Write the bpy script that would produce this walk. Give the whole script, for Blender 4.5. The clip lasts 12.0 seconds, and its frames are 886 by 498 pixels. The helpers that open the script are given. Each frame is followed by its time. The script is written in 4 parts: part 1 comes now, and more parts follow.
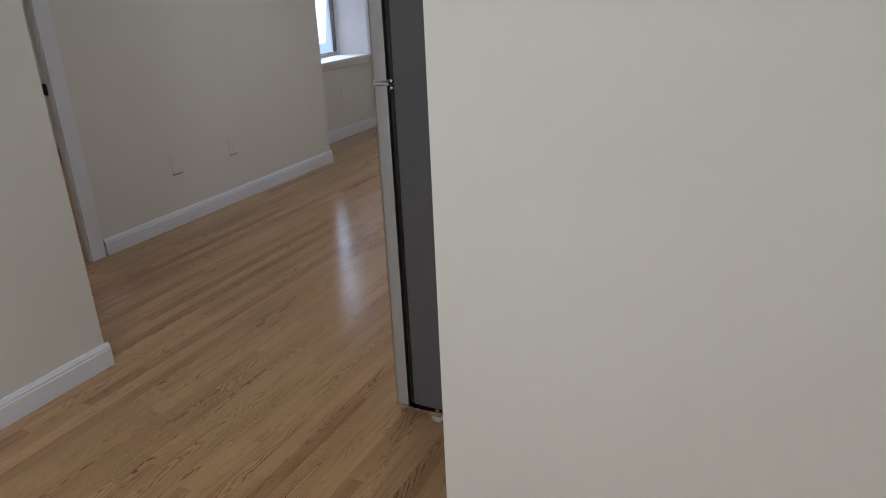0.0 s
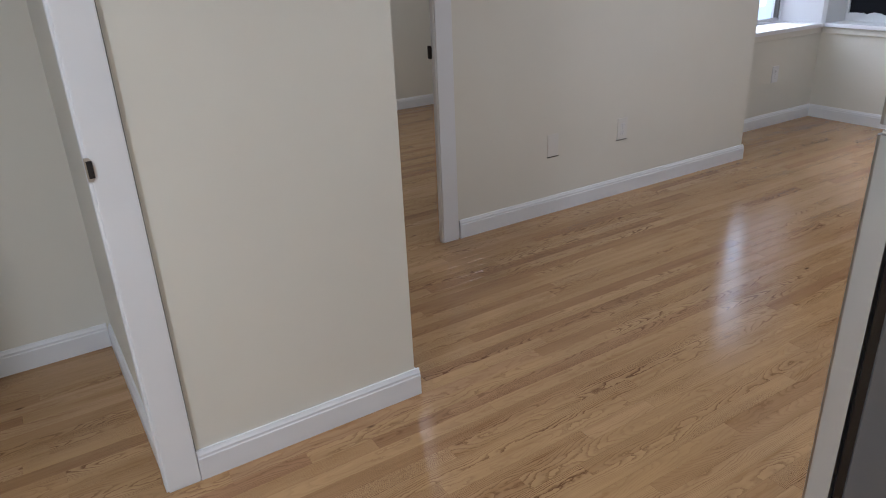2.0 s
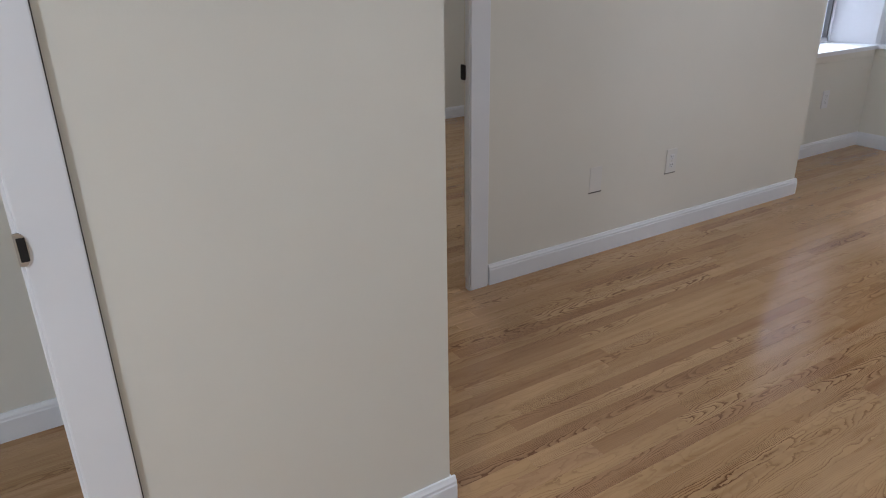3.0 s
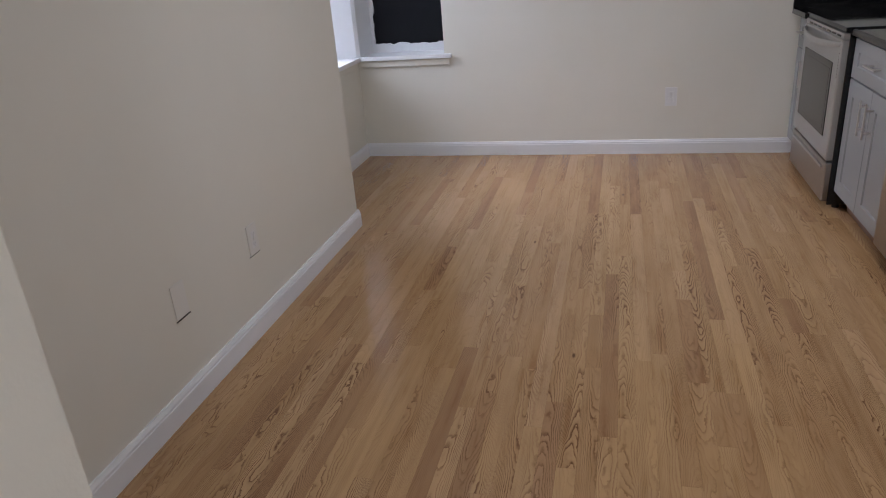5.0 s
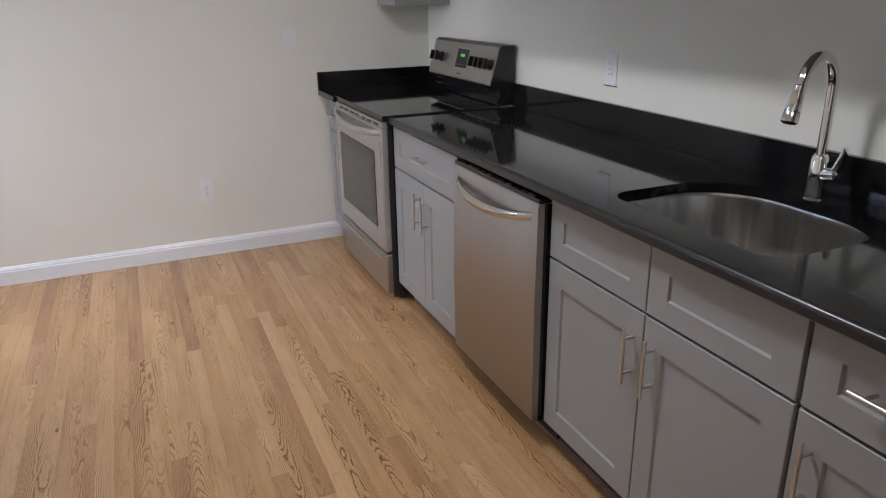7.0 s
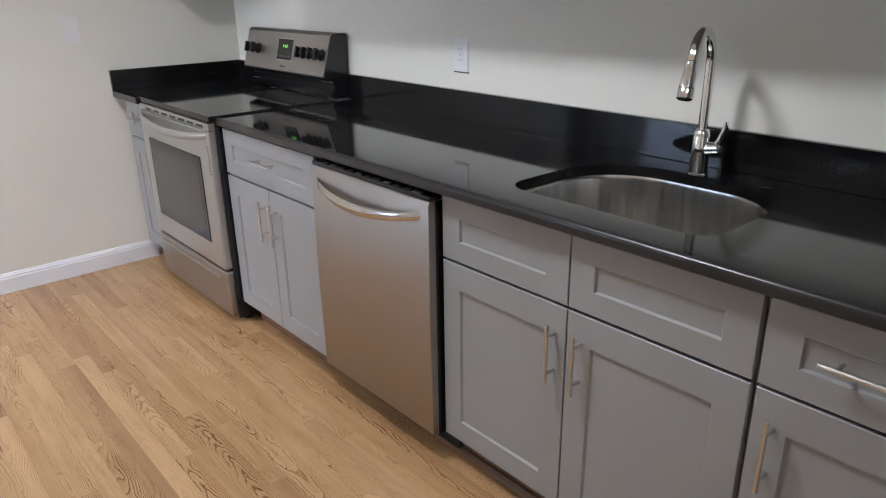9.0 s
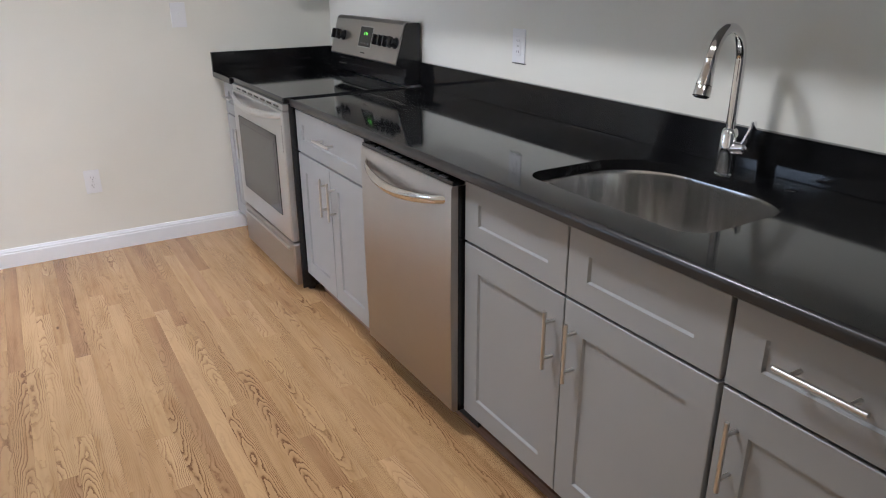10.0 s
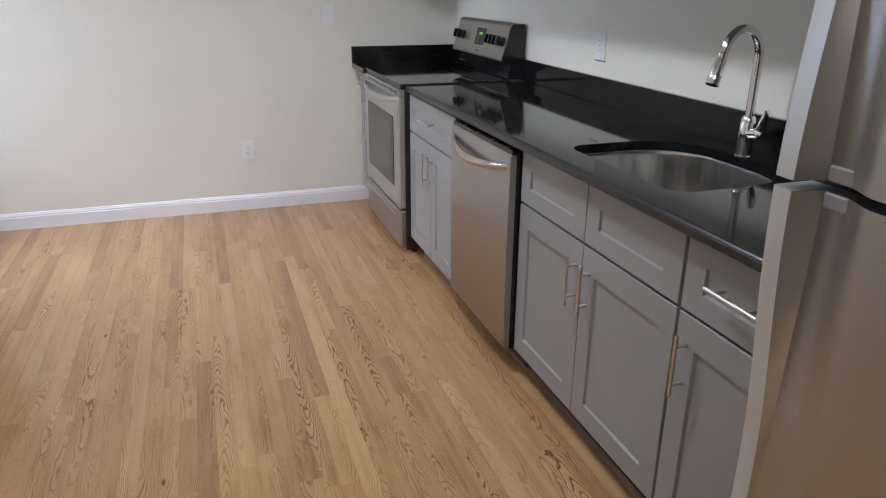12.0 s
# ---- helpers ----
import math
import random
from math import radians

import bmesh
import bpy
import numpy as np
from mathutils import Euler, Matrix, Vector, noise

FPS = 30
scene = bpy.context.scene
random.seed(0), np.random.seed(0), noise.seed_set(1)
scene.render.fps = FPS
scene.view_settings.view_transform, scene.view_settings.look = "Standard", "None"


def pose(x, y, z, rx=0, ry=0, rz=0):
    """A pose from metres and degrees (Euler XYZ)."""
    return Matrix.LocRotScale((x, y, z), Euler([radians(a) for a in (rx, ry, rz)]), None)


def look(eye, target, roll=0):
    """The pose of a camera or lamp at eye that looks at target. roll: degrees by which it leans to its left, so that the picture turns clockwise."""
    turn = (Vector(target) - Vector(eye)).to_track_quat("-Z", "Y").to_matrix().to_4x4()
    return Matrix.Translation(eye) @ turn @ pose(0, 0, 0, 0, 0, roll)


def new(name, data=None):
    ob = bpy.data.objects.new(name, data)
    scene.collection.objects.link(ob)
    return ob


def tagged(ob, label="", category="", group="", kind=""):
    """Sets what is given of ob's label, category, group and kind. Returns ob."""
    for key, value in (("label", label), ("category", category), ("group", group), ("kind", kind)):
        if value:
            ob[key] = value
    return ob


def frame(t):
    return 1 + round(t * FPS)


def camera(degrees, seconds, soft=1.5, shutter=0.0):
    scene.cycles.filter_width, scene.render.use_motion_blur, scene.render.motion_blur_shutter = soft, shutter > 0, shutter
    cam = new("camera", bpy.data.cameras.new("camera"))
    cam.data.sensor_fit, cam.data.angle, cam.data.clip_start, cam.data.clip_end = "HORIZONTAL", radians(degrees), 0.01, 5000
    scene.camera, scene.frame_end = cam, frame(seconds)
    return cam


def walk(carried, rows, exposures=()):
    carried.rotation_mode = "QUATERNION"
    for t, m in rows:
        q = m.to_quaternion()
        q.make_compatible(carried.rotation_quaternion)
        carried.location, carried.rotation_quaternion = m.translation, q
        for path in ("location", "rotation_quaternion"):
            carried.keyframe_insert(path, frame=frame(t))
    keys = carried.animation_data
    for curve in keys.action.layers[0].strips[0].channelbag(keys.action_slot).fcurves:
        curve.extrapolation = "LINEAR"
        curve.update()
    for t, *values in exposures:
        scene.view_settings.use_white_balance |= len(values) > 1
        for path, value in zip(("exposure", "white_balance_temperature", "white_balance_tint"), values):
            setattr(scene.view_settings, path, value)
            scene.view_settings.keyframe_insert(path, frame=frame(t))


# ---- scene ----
cam = camera(64.5, 12.0, soft=1.05)
METRES, EYE, TILT, LEAN, TURN = 4.8, 1.5, 0.0, 0.0, 24.5
PATH = [
    (0, (0.444, 0.792, 1.402), (-0.388, 2.463, 0.685), -2.5),
    (0.5, (0.4, 1.026, 1.403), (-0.68, 2.533, 0.656), -1.9),
    (1, (0.305, 1.211, 1.402), (-1.048, 2.468, 0.636), -1.3),
    (1.5, (0.092, 1.334, 1.408), (-1.43, 2.364, 0.619), -2.9),
    (2, (-0.109, 1.469, 1.41), (-1.677, 2.424, 0.617), -2.5),
    (2.5, (-0.358, 1.584, 1.415), (-1.935, 2.526, 0.624), -1.1),
    (2.7, (-0.456, 1.607, 1.402), (-2.038, 2.548, 0.617), -0.9),
    (4.3, (-1.373, 1.841, 1.411), (-2.46, 3.327, 0.629), -3.0),
    (4.5, (-1.427, 1.94, 1.392), (-2.375, 3.523, 0.62), -3.8),
    (5, (-1.557, 2.119, 1.392), (-2.034, 3.899, 0.615), -4.6),
    (5.5, (-1.534, 2.346, 1.416), (-1.618, 4.23, 0.751), -3.5),
    (6, (-1.533, 2.531, 1.426), (-1.343, 4.409, 0.767), -2.1),
    (6.5, (-1.527, 2.734, 1.445), (-0.897, 4.506, 0.764), 0.5),
    (8.3, (-1.606, 3.231, 1.414), (-0.724, 4.894, 0.737), -2.8),
    (8.5, (-1.637, 3.247, 1.408), (-0.628, 4.832, 0.723), -2.6),
    (9, (-1.643, 3.234, 1.406), (-0.418, 4.646, 0.695), -0.9),
    (9.5, (-1.554, 3.143, 1.399), (-0.34, 4.56, 0.679), 0.5),
    (10, (-1.486, 3.012, 1.41), (-0.526, 4.607, 0.679), -0.3),
    (10.5, (-1.507, 2.875, 1.401), (-0.672, 4.538, 0.67), -1.0),
    (11, (-1.503, 2.718, 1.404), (-0.692, 4.394, 0.672), -0.5),
    (11.5, (-1.472, 2.58, 1.406), (-0.718, 4.285, 0.682), 0.3),
    (12, (-1.463, 2.476, 1.402), (-0.859, 4.246, 0.691), 0.4),
]
EXPOSURES = [(0.0, -0.54, 5750, 10), (1.0, -0.52, 5700, 10), (1.5, -0.02, 5700, 10), (2.5, 0.06, 5600, 10), (4.5, -0.12, 5600, 10), (5.0, -0.14, 5850, 13), (5.5, 0.06, 5950, 14), (6.0, 0.04, 5900, 15),
             (6.5, 0.30, 5900, 12), (8.5, 0.44, 5850, 12), (9.0, 0.74, 5850, 10), (9.5, 0.72, 5850, 10), (11.0, 0.80, 5800, 10), (12.0, 0.56, 5760, 10)]
walk(cam, [(t, look(eye, target, roll)) for t, eye, target, roll in PATH], EXPOSURES)

# ---- world, lamps ----
world = bpy.data.worlds.new("world")
scene.world = world
world.use_nodes = True
wn = world.node_tree
sky = wn.nodes.new("ShaderNodeTexSky")
sky.sky_type, sky.sun_disc = "NISHITA", False
sky.sun_elevation, sky.sun_rotation = radians(42), radians(100)
wn.links.new(sky.outputs[0], wn.nodes["Background"].inputs[0])
wn.nodes["Background"].inputs[1].default_value = 0.1


def lamp(name, kind, m, energy, color, size=0.3, size_y=0.0, shape="DISK"):
    data = bpy.data.lights.new(name, kind)
    data.energy, data.color = energy, color
    if kind == "AREA":
        data.shape, data.size = shape, size
        if size_y:
            data.size_y = size_y
    ob = new(name, data)
    ob.matrix_world = m
    return ob


sun = lamp("sun", "SUN", look((0, 0, 0), (-0.75, 0.13, -0.68)), 2.5, (1.0, 0.95, 0.88))
sun.data.angle = radians(0.5)
CEIL = 2.5
LED = (1.0, 0.965, 0.955)
lamp("ceiling_lamp_kitchen", "AREA", pose(-1.26, 4.69, CEIL - 0.05), 21, LED, 0.36)
# added fill with no known fixture, lifts the walls and floor mid-room
lamp("fill_light_middle", "AREA", pose(-0.85, 2.95, CEIL - 0.05), 6.5, LED, 0.36)
lamp("ceiling_lamp_hall", "AREA", pose(-0.35, 0.1, CEIL - 0.05), 43, (0.975, 0.975, 1.0), 0.34)
# another added fill without a known fixture, brightens the room past the doorway
lamp("fill_light_room", "AREA", pose(-4.6, 3.6, CEIL - 0.05), 14, LED, 0.34)
lamp("window_light", "AREA", look((-3.74, 6.45, 1.45), (-2.0, 6.3, 1.2)), 7.5, (0.72, 0.84, 1.0), 0.80, 1.2, "RECTANGLE")
lamp("sky_light", "AREA", look((-6.0, 6.5, 3.0), (-2.2, 6.3, 0.0)), 165, (1.0, 0.93, 0.97), 2.0)

# ---- materials ----


def material(name):
    m = bpy.data.materials.new(name)
    m.use_nodes = True
    t = m.node_tree
    return m, t, t.nodes["Principled BSDF"]


def node(t, kind, **values):
    n = t.nodes.new(kind)
    for key, value in values.items():
        n.inputs[key.replace("_", " ")].default_value = value
    return n


def math_node(t, op, a, b=None, clamp=False):
    n = t.nodes.new("ShaderNodeMath")
    n.operation, n.use_clamp = op, clamp
    for i, v in enumerate((a, b)):
        if v is None:
            continue
        if isinstance(v, (int, float)):
            n.inputs[i].default_value = v
        else:
            t.links.new(v, n.inputs[i])
    return n.outputs[0]


def ramp(t, fac, stops):
    n = t.nodes.new("ShaderNodeValToRGB")
    els = n.color_ramp.elements
    while len(els) < len(stops):
        els.new(0.5)
    for e, (p, c) in zip(els, stops):
        e.position, e.color = p, (*c, 1)
    t.links.new(fac, n.inputs[0])
    return n.outputs[0]


def scaled(t, scale, offset=None):
    g = t.nodes.new("ShaderNodeNewGeometry")
    m = t.nodes.new("ShaderNodeMapping")
    m.inputs["Scale"].default_value = scale
    t.links.new(g.outputs["Position"], m.inputs["Vector"])
    if offset is not None:
        c = t.nodes.new("ShaderNodeCombineXYZ")
        for i in range(3):
            t.links.new(math_node(t, "MULTIPLY", offset, (37.0, 71.0, 113.0)[i]), c.inputs[i])
        t.links.new(c.outputs[0], m.inputs["Location"])
    return m.outputs[0]


def noise_of(t, vector, scale, detail=3.0, rough=0.5, distortion=0.0):
    n = node(t, "ShaderNodeTexNoise", Scale=scale, Detail=detail, Roughness=rough, Distortion=distortion)
    t.links.new(vector, n.inputs["Vector"])
    return n.outputs[0]


def bump(t, bsdf, height, strength, distance):
    b = node(t, "ShaderNodeBump", Strength=strength, Distance=distance)
    t.links.new(height, b.inputs["Height"])
    t.links.new(b.outputs[0], bsdf.inputs["Normal"])


def paint(name, a, b, rough, relief=0.0006, stretch=(1, 1, 1), metal=0.0, fine=220.0, spread=0.03):
    """Two close tones in broad clouds, with a fine relief."""
    m, t, p = material(name)
    v = scaled(t, stretch)
    broad = noise_of(t, v, 1.6, 4.0, 0.6)
    t.links.new(ramp(t, broad, [(0.35, a), (0.65, b)]), p.inputs["Base Color"])
    small = noise_of(t, v, fine, 2.0)
    p.inputs["Metallic"].default_value = metal
    r = math_node(t, "ADD", math_node(t, "MULTIPLY", math_node(t, "ADD", broad, small), spread), rough - spread)
    t.links.new(r, p.inputs["Roughness"])
    bump(t, p, small, 0.35, relief)
    return m


def wood(name, per_island):
    """Oak strips: rings as contours of a stretched field, pores as short dark dashes."""
    m, t, p = material(name)
    if per_island:
        rnd = t.nodes.new("ShaderNodeNewGeometry").outputs["Random Per Island"]
    else:
        rnd = t.nodes.new("ShaderNodeObjectInfo").outputs["Random"]
    g = t.nodes.new("ShaderNodeNewGeometry")
    sep = t.nodes.new("ShaderNodeSeparateXYZ")
    t.links.new(g.outputs["Position"], sep.inputs[0])
    local = math_node(t, "SUBTRACT", math_node(t, "FRACT", math_node(t, "DIVIDE", math_node(t, "ADD", sep.outputs[0], 6.0), 0.0572)), 0.5)
    other = math_node(t, "FRACT", math_node(t, "MULTIPLY", rnd, 91.7))
    third = math_node(t, "FRACT", math_node(t, "MULTIPLY", rnd, 517.3))
    fourth = math_node(t, "FRACT", math_node(t, "MULTIPLY", rnd, 1303.9))
    # a board is a slice of a cone: nested arches where it runs through the middle, near-straight lines at its sides
    drift = math_node(t, "MULTIPLY", math_node(t, "SUBTRACT", noise_of(t, scaled(t, (3, 1.6, 1), rnd), 1.0, 1.0), 0.5), 1.3)
    shifted = math_node(t, "ADD", math_node(t, "ADD", local, drift), math_node(t, "MULTIPLY", math_node(t, "SUBTRACT", other, 0.5), 1.9))
    arch = math_node(t, "MULTIPLY", math_node(t, "MULTIPLY", shifted, shifted), math_node(t, "ADD", math_node(t, "MULTIPLY", fourth, 6.0), 4.5))
    climb = math_node(t, "MULTIPLY", sep.outputs[1], math_node(t, "MULTIPLY", math_node(t, "SUBTRACT", third, 0.5), math_node(t, "MULTIPLY", math_node(t, "ADD", other, 0.15), 42.0)))
    field = noise_of(t, scaled(t, (13, 3.6, 1), rnd), 1.0, 2.0, 0.55)
    wobble = noise_of(t, scaled(t, (90, 46, 1), rnd), 1.0, 3.0, 0.6)
    sway = math_node(t, "ADD", math_node(t, "MULTIPLY", field, 7.5), math_node(t, "MULTIPLY", wobble, 0.9))
    rings = math_node(t, "FRACT", math_node(t, "ADD", math_node(t, "ADD", arch, climb), sway))
    pores = noise_of(t, scaled(t, (520, 30, 1), rnd), 1.0, 2.0, 0.6)
    streak = noise_of(t, scaled(t, (60, 1.3, 1), rnd), 1.0, 2.0, 0.5)
    broad = noise_of(t, scaled(t, (9, 1.7, 1), rnd), 1.0, 3.0, 0.55)
    late = ramp(t, rings, [(0.0, (1, 1, 1)), (0.10, (0.9, 0.9, 0.9)), (0.30, (0.22, 0.22, 0.22)), (0.62, (0, 0, 0)), (0.94, (0, 0, 0)), (1.0, (1, 1, 1))])
    bw = t.nodes.new("ShaderNodeRGBToBW")
    t.links.new(late, bw.inputs[0])
    figure = ramp(t, math_node(t, "ADD", broad, math_node(t, "MULTIPLY", math_node(t, "SUBTRACT", fourth, 0.5), 0.22)), [(0.40, (0.14, 0.14, 0.14)), (0.52, (0.42, 0.42, 0.42)), (0.70, (1, 1, 1))])
    fb = t.nodes.new("ShaderNodeRGBToBW")
    t.links.new(figure, fb.inputs[0])
    dark = math_node(t, "MULTIPLY", math_node(t, "MULTIPLY", bw.outputs[0], fb.outputs[0]), math_node(t, "ADD", math_node(t, "MULTIPLY", pores, 1.5), 0.35), True)
    base = ramp(t, rnd, [(0.0, (0.318, 0.180, 0.088)), (0.12, (0.390, 0.232, 0.110)), (0.5, (0.432, 0.266, 0.126)),
                         (0.82, (0.455, 0.284, 0.137)), (0.96, (0.478, 0.300, 0.155)), (1.0, (0.335, 0.186, 0.092))])
    tone = ramp(t, math_node(t, "ADD", math_node(t, "MULTIPLY", streak, 0.42), math_node(t, "MULTIPLY", noise_of(t, scaled(t, (16, 3.2, 1), rnd), 1.0, 3.0, 0.6), 0.58)),
                [(0.33, (0.74, 0.66, 0.58)), (0.43, (0.93, 0.91, 0.89)), (0.60, (1.09, 1.09, 1.09))])
    mix = t.nodes.new("ShaderNodeMix")
    mix.data_type, mix.blend_type = "RGBA", "MULTIPLY"
    mix.inputs["Factor"].default_value = 0.85
    t.links.new(base, mix.inputs["A"])
    t.links.new(tone, mix.inputs["B"])
    mix2 = t.nodes.new("ShaderNodeMix")
    mix2.data_type = "RGBA"
    t.links.new(math_node(t, "MULTIPLY", dark, 0.96), mix2.inputs["Factor"])
    t.links.new(mix.outputs["Result"], mix2.inputs["A"])
    mix2.inputs["B"].default_value = (0.130, 0.056, 0.022, 1)
    knots = t.nodes.new("ShaderNodeTexVoronoi")
    knots.inputs["Scale"].default_value = 1.0
    t.links.new(scaled(t, (5.5, 2.0, 1)), knots.inputs["Vector"])
    kmask = ramp(t, knots.outputs["Distance"], [(0.018, (1, 1, 1)), (0.045, (0, 0, 0))])
    kb = t.nodes.new("ShaderNodeRGBToBW")
    t.links.new(kmask, kb.inputs[0])
    mix3 = t.nodes.new("ShaderNodeMix")
    mix3.data_type = "RGBA"
    t.links.new(math_node(t, "MULTIPLY", kb.outputs[0], 0.85), mix3.inputs["Factor"])
    t.links.new(mix2.outputs["Result"], mix3.inputs["A"])
    mix3.inputs["B"].default_value = (0.07, 0.03, 0.014, 1)
    t.links.new(mix3.outputs["Result"], p.inputs["Base Color"])
    wear = noise_of(t, scaled(t, (1, 1, 1)), 2.3, 4.0, 0.6)
    t.links.new(math_node(t, "ADD", math_node(t, "MULTIPLY", wear, 0.14), 0.10), p.inputs["Roughness"])
    swell = noise_of(t, scaled(t, (14, 2.2, 1), rnd), 1.0, 2.0)
    h = math_node(t, "ADD", math_node(t, "MULTIPLY", dark, -0.10), math_node(t, "MULTIPLY", swell, 1.0))
    bump(t, p, h, 0.30, 0.0016)
    p.inputs["Specular IOR Level"].default_value = 0.5
    return m


def steel(name, tone, rough, along, bumpy=0.00012):
    m, t, p = material(name)
    s = {"y": (500, 6, 500), "z": (500, 500, 5)}[along]
    brush = noise_of(t, scaled(t, s), 1.0, 2.0)
    smear = noise_of(t, scaled(t, (1, 1, 1)), 3.5, 4.0, 0.6)
    t.links.new(ramp(t, smear, [(0.3, tuple(c * 0.92 for c in tone)), (0.7, tone)]), p.inputs["Base Color"])
    p.inputs["Metallic"].default_value = 1.0
    t.links.new(math_node(t, "ADD", math_node(t, "MULTIPLY", math_node(t, "ADD", brush, smear), 0.10), rough - 0.10), p.inputs["Roughness"])
    bump(t, p, brush, 0.4, bumpy)
    return m


def granite():
    m, t, p = material("black_granite")
    v = scaled(t, (1, 1, 1))
    speck = noise_of(t, v, 240.0, 1.0, 0.7)
    vein = noise_of(t, scaled(t, (2.2, 0.7, 2.2)), 2.6, 5.0, 0.62, 0.3)
    base = ramp(t, vein, [(0.42, (0.004, 0.004, 0.0045)), (0.56, (0.011, 0.011, 0.011)), (0.70, (0.045, 0.044, 0.043))])
    mix = t.nodes.new("ShaderNodeMix")
    mix.data_type = "RGBA"
    t.links.new(ramp(t, speck, [(0.74, (0, 0, 0)), (0.80, (0.9, 0.9, 0.9))]), mix.inputs["Factor"])
    t.links.new(base, mix.inputs["A"])
    mix.inputs["B"].default_value = (0.25, 0.25, 0.25, 1)
    t.links.new(mix.outputs["Result"], p.inputs["Base Color"])
    t.links.new(math_node(t, "ADD", math_node(t, "MULTIPLY", vein, 0.09), 0.015), p.inputs["Roughness"])
    p.inputs["Specular IOR Level"].default_value = 0.5
    return m


def glow(name, color, strength):
    m, t, p = material(name)
    p.inputs["Base Color"].default_value = (0, 0, 0, 1)
    p.inputs["Emission Color"].default_value = (*color, 1)
    p.inputs["Emission Strength"].default_value = strength
    return m


def glass_mat(name, tint, rough=0.0):
    m, t, p = material(name)
    p.inputs["Base Color"].default_value = (*tint, 1)
    p.inputs["Transmission Weight"].default_value = 1.0
    p.inputs["Roughness"].default_value = rough
    p.inputs["IOR"].default_value = 1.45
    return m


WALL = paint("cream_wall_paint", (0.728, 0.712, 0.638), (0.748, 0.732, 0.658), 0.55, 0.0005)
CEILING = paint("white_ceiling_paint", (0.80, 0.79, 0.76), (0.82, 0.81, 0.78), 0.8)
TRIM = paint("white_trim_gloss", (0.76, 0.775, 0.80), (0.80, 0.815, 0.84), 0.34, 0.0002)
REVEAL = paint("white_reveal_paint", (0.74, 0.75, 0.77), (0.79, 0.80, 0.82), 0.5, 0.0005)
CABINET = paint("light_grey_cabinet_lacquer", (0.255, 0.258, 0.256), (0.272, 0.275, 0.273), 0.38, 0.0001)
OAK = wood("oak_strip", False)
OAK_FAR = wood("oak_strip_far", True)
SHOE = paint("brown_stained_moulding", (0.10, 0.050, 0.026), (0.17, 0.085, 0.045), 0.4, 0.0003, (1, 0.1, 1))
SUBFLOOR = paint("dark_subfloor", (0.03, 0.018, 0.010), (0.05, 0.03, 0.016), 0.8)
GRANITE = granite()
GRANITE_STRIP = paint("black_granite_upright", (0.005, 0.005, 0.0055), (0.008, 0.008, 0.0085), 0.07, 0.00002, spread=0.02)
GRANITE_EDGE = paint("honed_granite_edge", (0.010, 0.0095, 0.0095), (0.020, 0.018, 0.017), 0.30, 0.0001, spread=0.05)
STEEL = steel("brushed_steel", (0.40, 0.372, 0.345), 0.38, "y")
STEEL_FACE = steel("satin_steel_face", (0.44, 0.42, 0.395), 0.34, "y", 0.00003)
STEEL_V = steel("brushed_steel_upright", (0.42, 0.405, 0.38), 0.34, "z")
STEEL_PLAIN = steel("pale_steel_trim", (0.56, 0.555, 0.545), 0.36, "y", 0.00002)
# brushed steel; its upright tone bands also stand in for reflections in the bowl
SINK = paint("sink_steel_painted_streaks", (0.50, 0.49, 0.47), (0.78, 0.77, 0.75), 0.20, 0.00003, (24, 24, 1.2), metal=1.0, spread=0.11)
tangent = SINK.node_tree.nodes.new("ShaderNodeTangent")
tangent.direction_type, tangent.axis = "RADIAL", "Z"
SINK.node_tree.links.new(tangent.outputs[0], SINK.node_tree.nodes["Principled BSDF"].inputs["Tangent"])
SINK.node_tree.nodes["Principled BSDF"].inputs["Anisotropic"].default_value = 0.75
NICKEL = paint("satin_nickel", (0.56, 0.54, 0.51), (0.60, 0.58, 0.55), 0.38, 0.00005, metal=1.0)
CHROME = paint("polished_chrome", (0.80, 0.80, 0.81), (0.84, 0.84, 0.85), 0.06, 0.00001, metal=1.0, spread=0.01)
SILVER = paint("silver_trim_paint", (0.50, 0.51, 0.505), (0.54, 0.55, 0.545), 0.36, 0.00005, metal=0.35)
POLISHED = steel("polished_steel", (0.62, 0.59, 0.55), 0.20, "y", 0.00001)
BLACK = paint("black_plastic", (0.008, 0.008, 0.009), (0.012, 0.012, 0.013), 0.2, 0.0001)
BLACK_GLASS = paint("black_ceramic_glass", (0.006, 0.006, 0.007), (0.008, 0.008, 0.009), 0.06, 0.00002, spread=0.02)
OVEN_GLASS = paint("oven_window_glass", (0.034, 0.032, 0.029), (0.050, 0.047, 0.042), 0.10, 0.00002, spread=0.02)
VOID = paint("toe_space_black", (0.008, 0.007, 0.007), (0.013, 0.012, 0.011), 0.7)
GREY_SIDE = paint("dark_grey_textured_enamel", (0.105, 0.107, 0.112), (0.12, 0.122, 0.127), 0.38, 0.0008, fine=700.0)
CAP_GREY = paint("silver_grey_plastic", (0.30, 0.31, 0.315), (0.33, 0.34, 0.345), 0.4, 0.0001)
PLATE = paint("white_plate_plastic", (0.74, 0.74, 0.74), (0.78, 0.78, 0.78), 0.35, 0.0001)
SLOT = paint("dark_slot", (0.05, 0.045, 0.04), (0.07, 0.065, 0.06), 0.6)
BRONZE = paint("dark_bronze", (0.018, 0.014, 0.012), (0.03, 0.024, 0.02), 0.35, 0.0001, metal=0.6)
SHEET = paint("black_plastic_sheet", (0.004, 0.004, 0.006), (0.006, 0.006, 0.009), 0.62, 0.002, fine=9.0)
CLEAR = paint("hazy_plastic", (0.5, 0.5, 0.48), (0.56, 0.56, 0.54), 0.3, 0.0001)
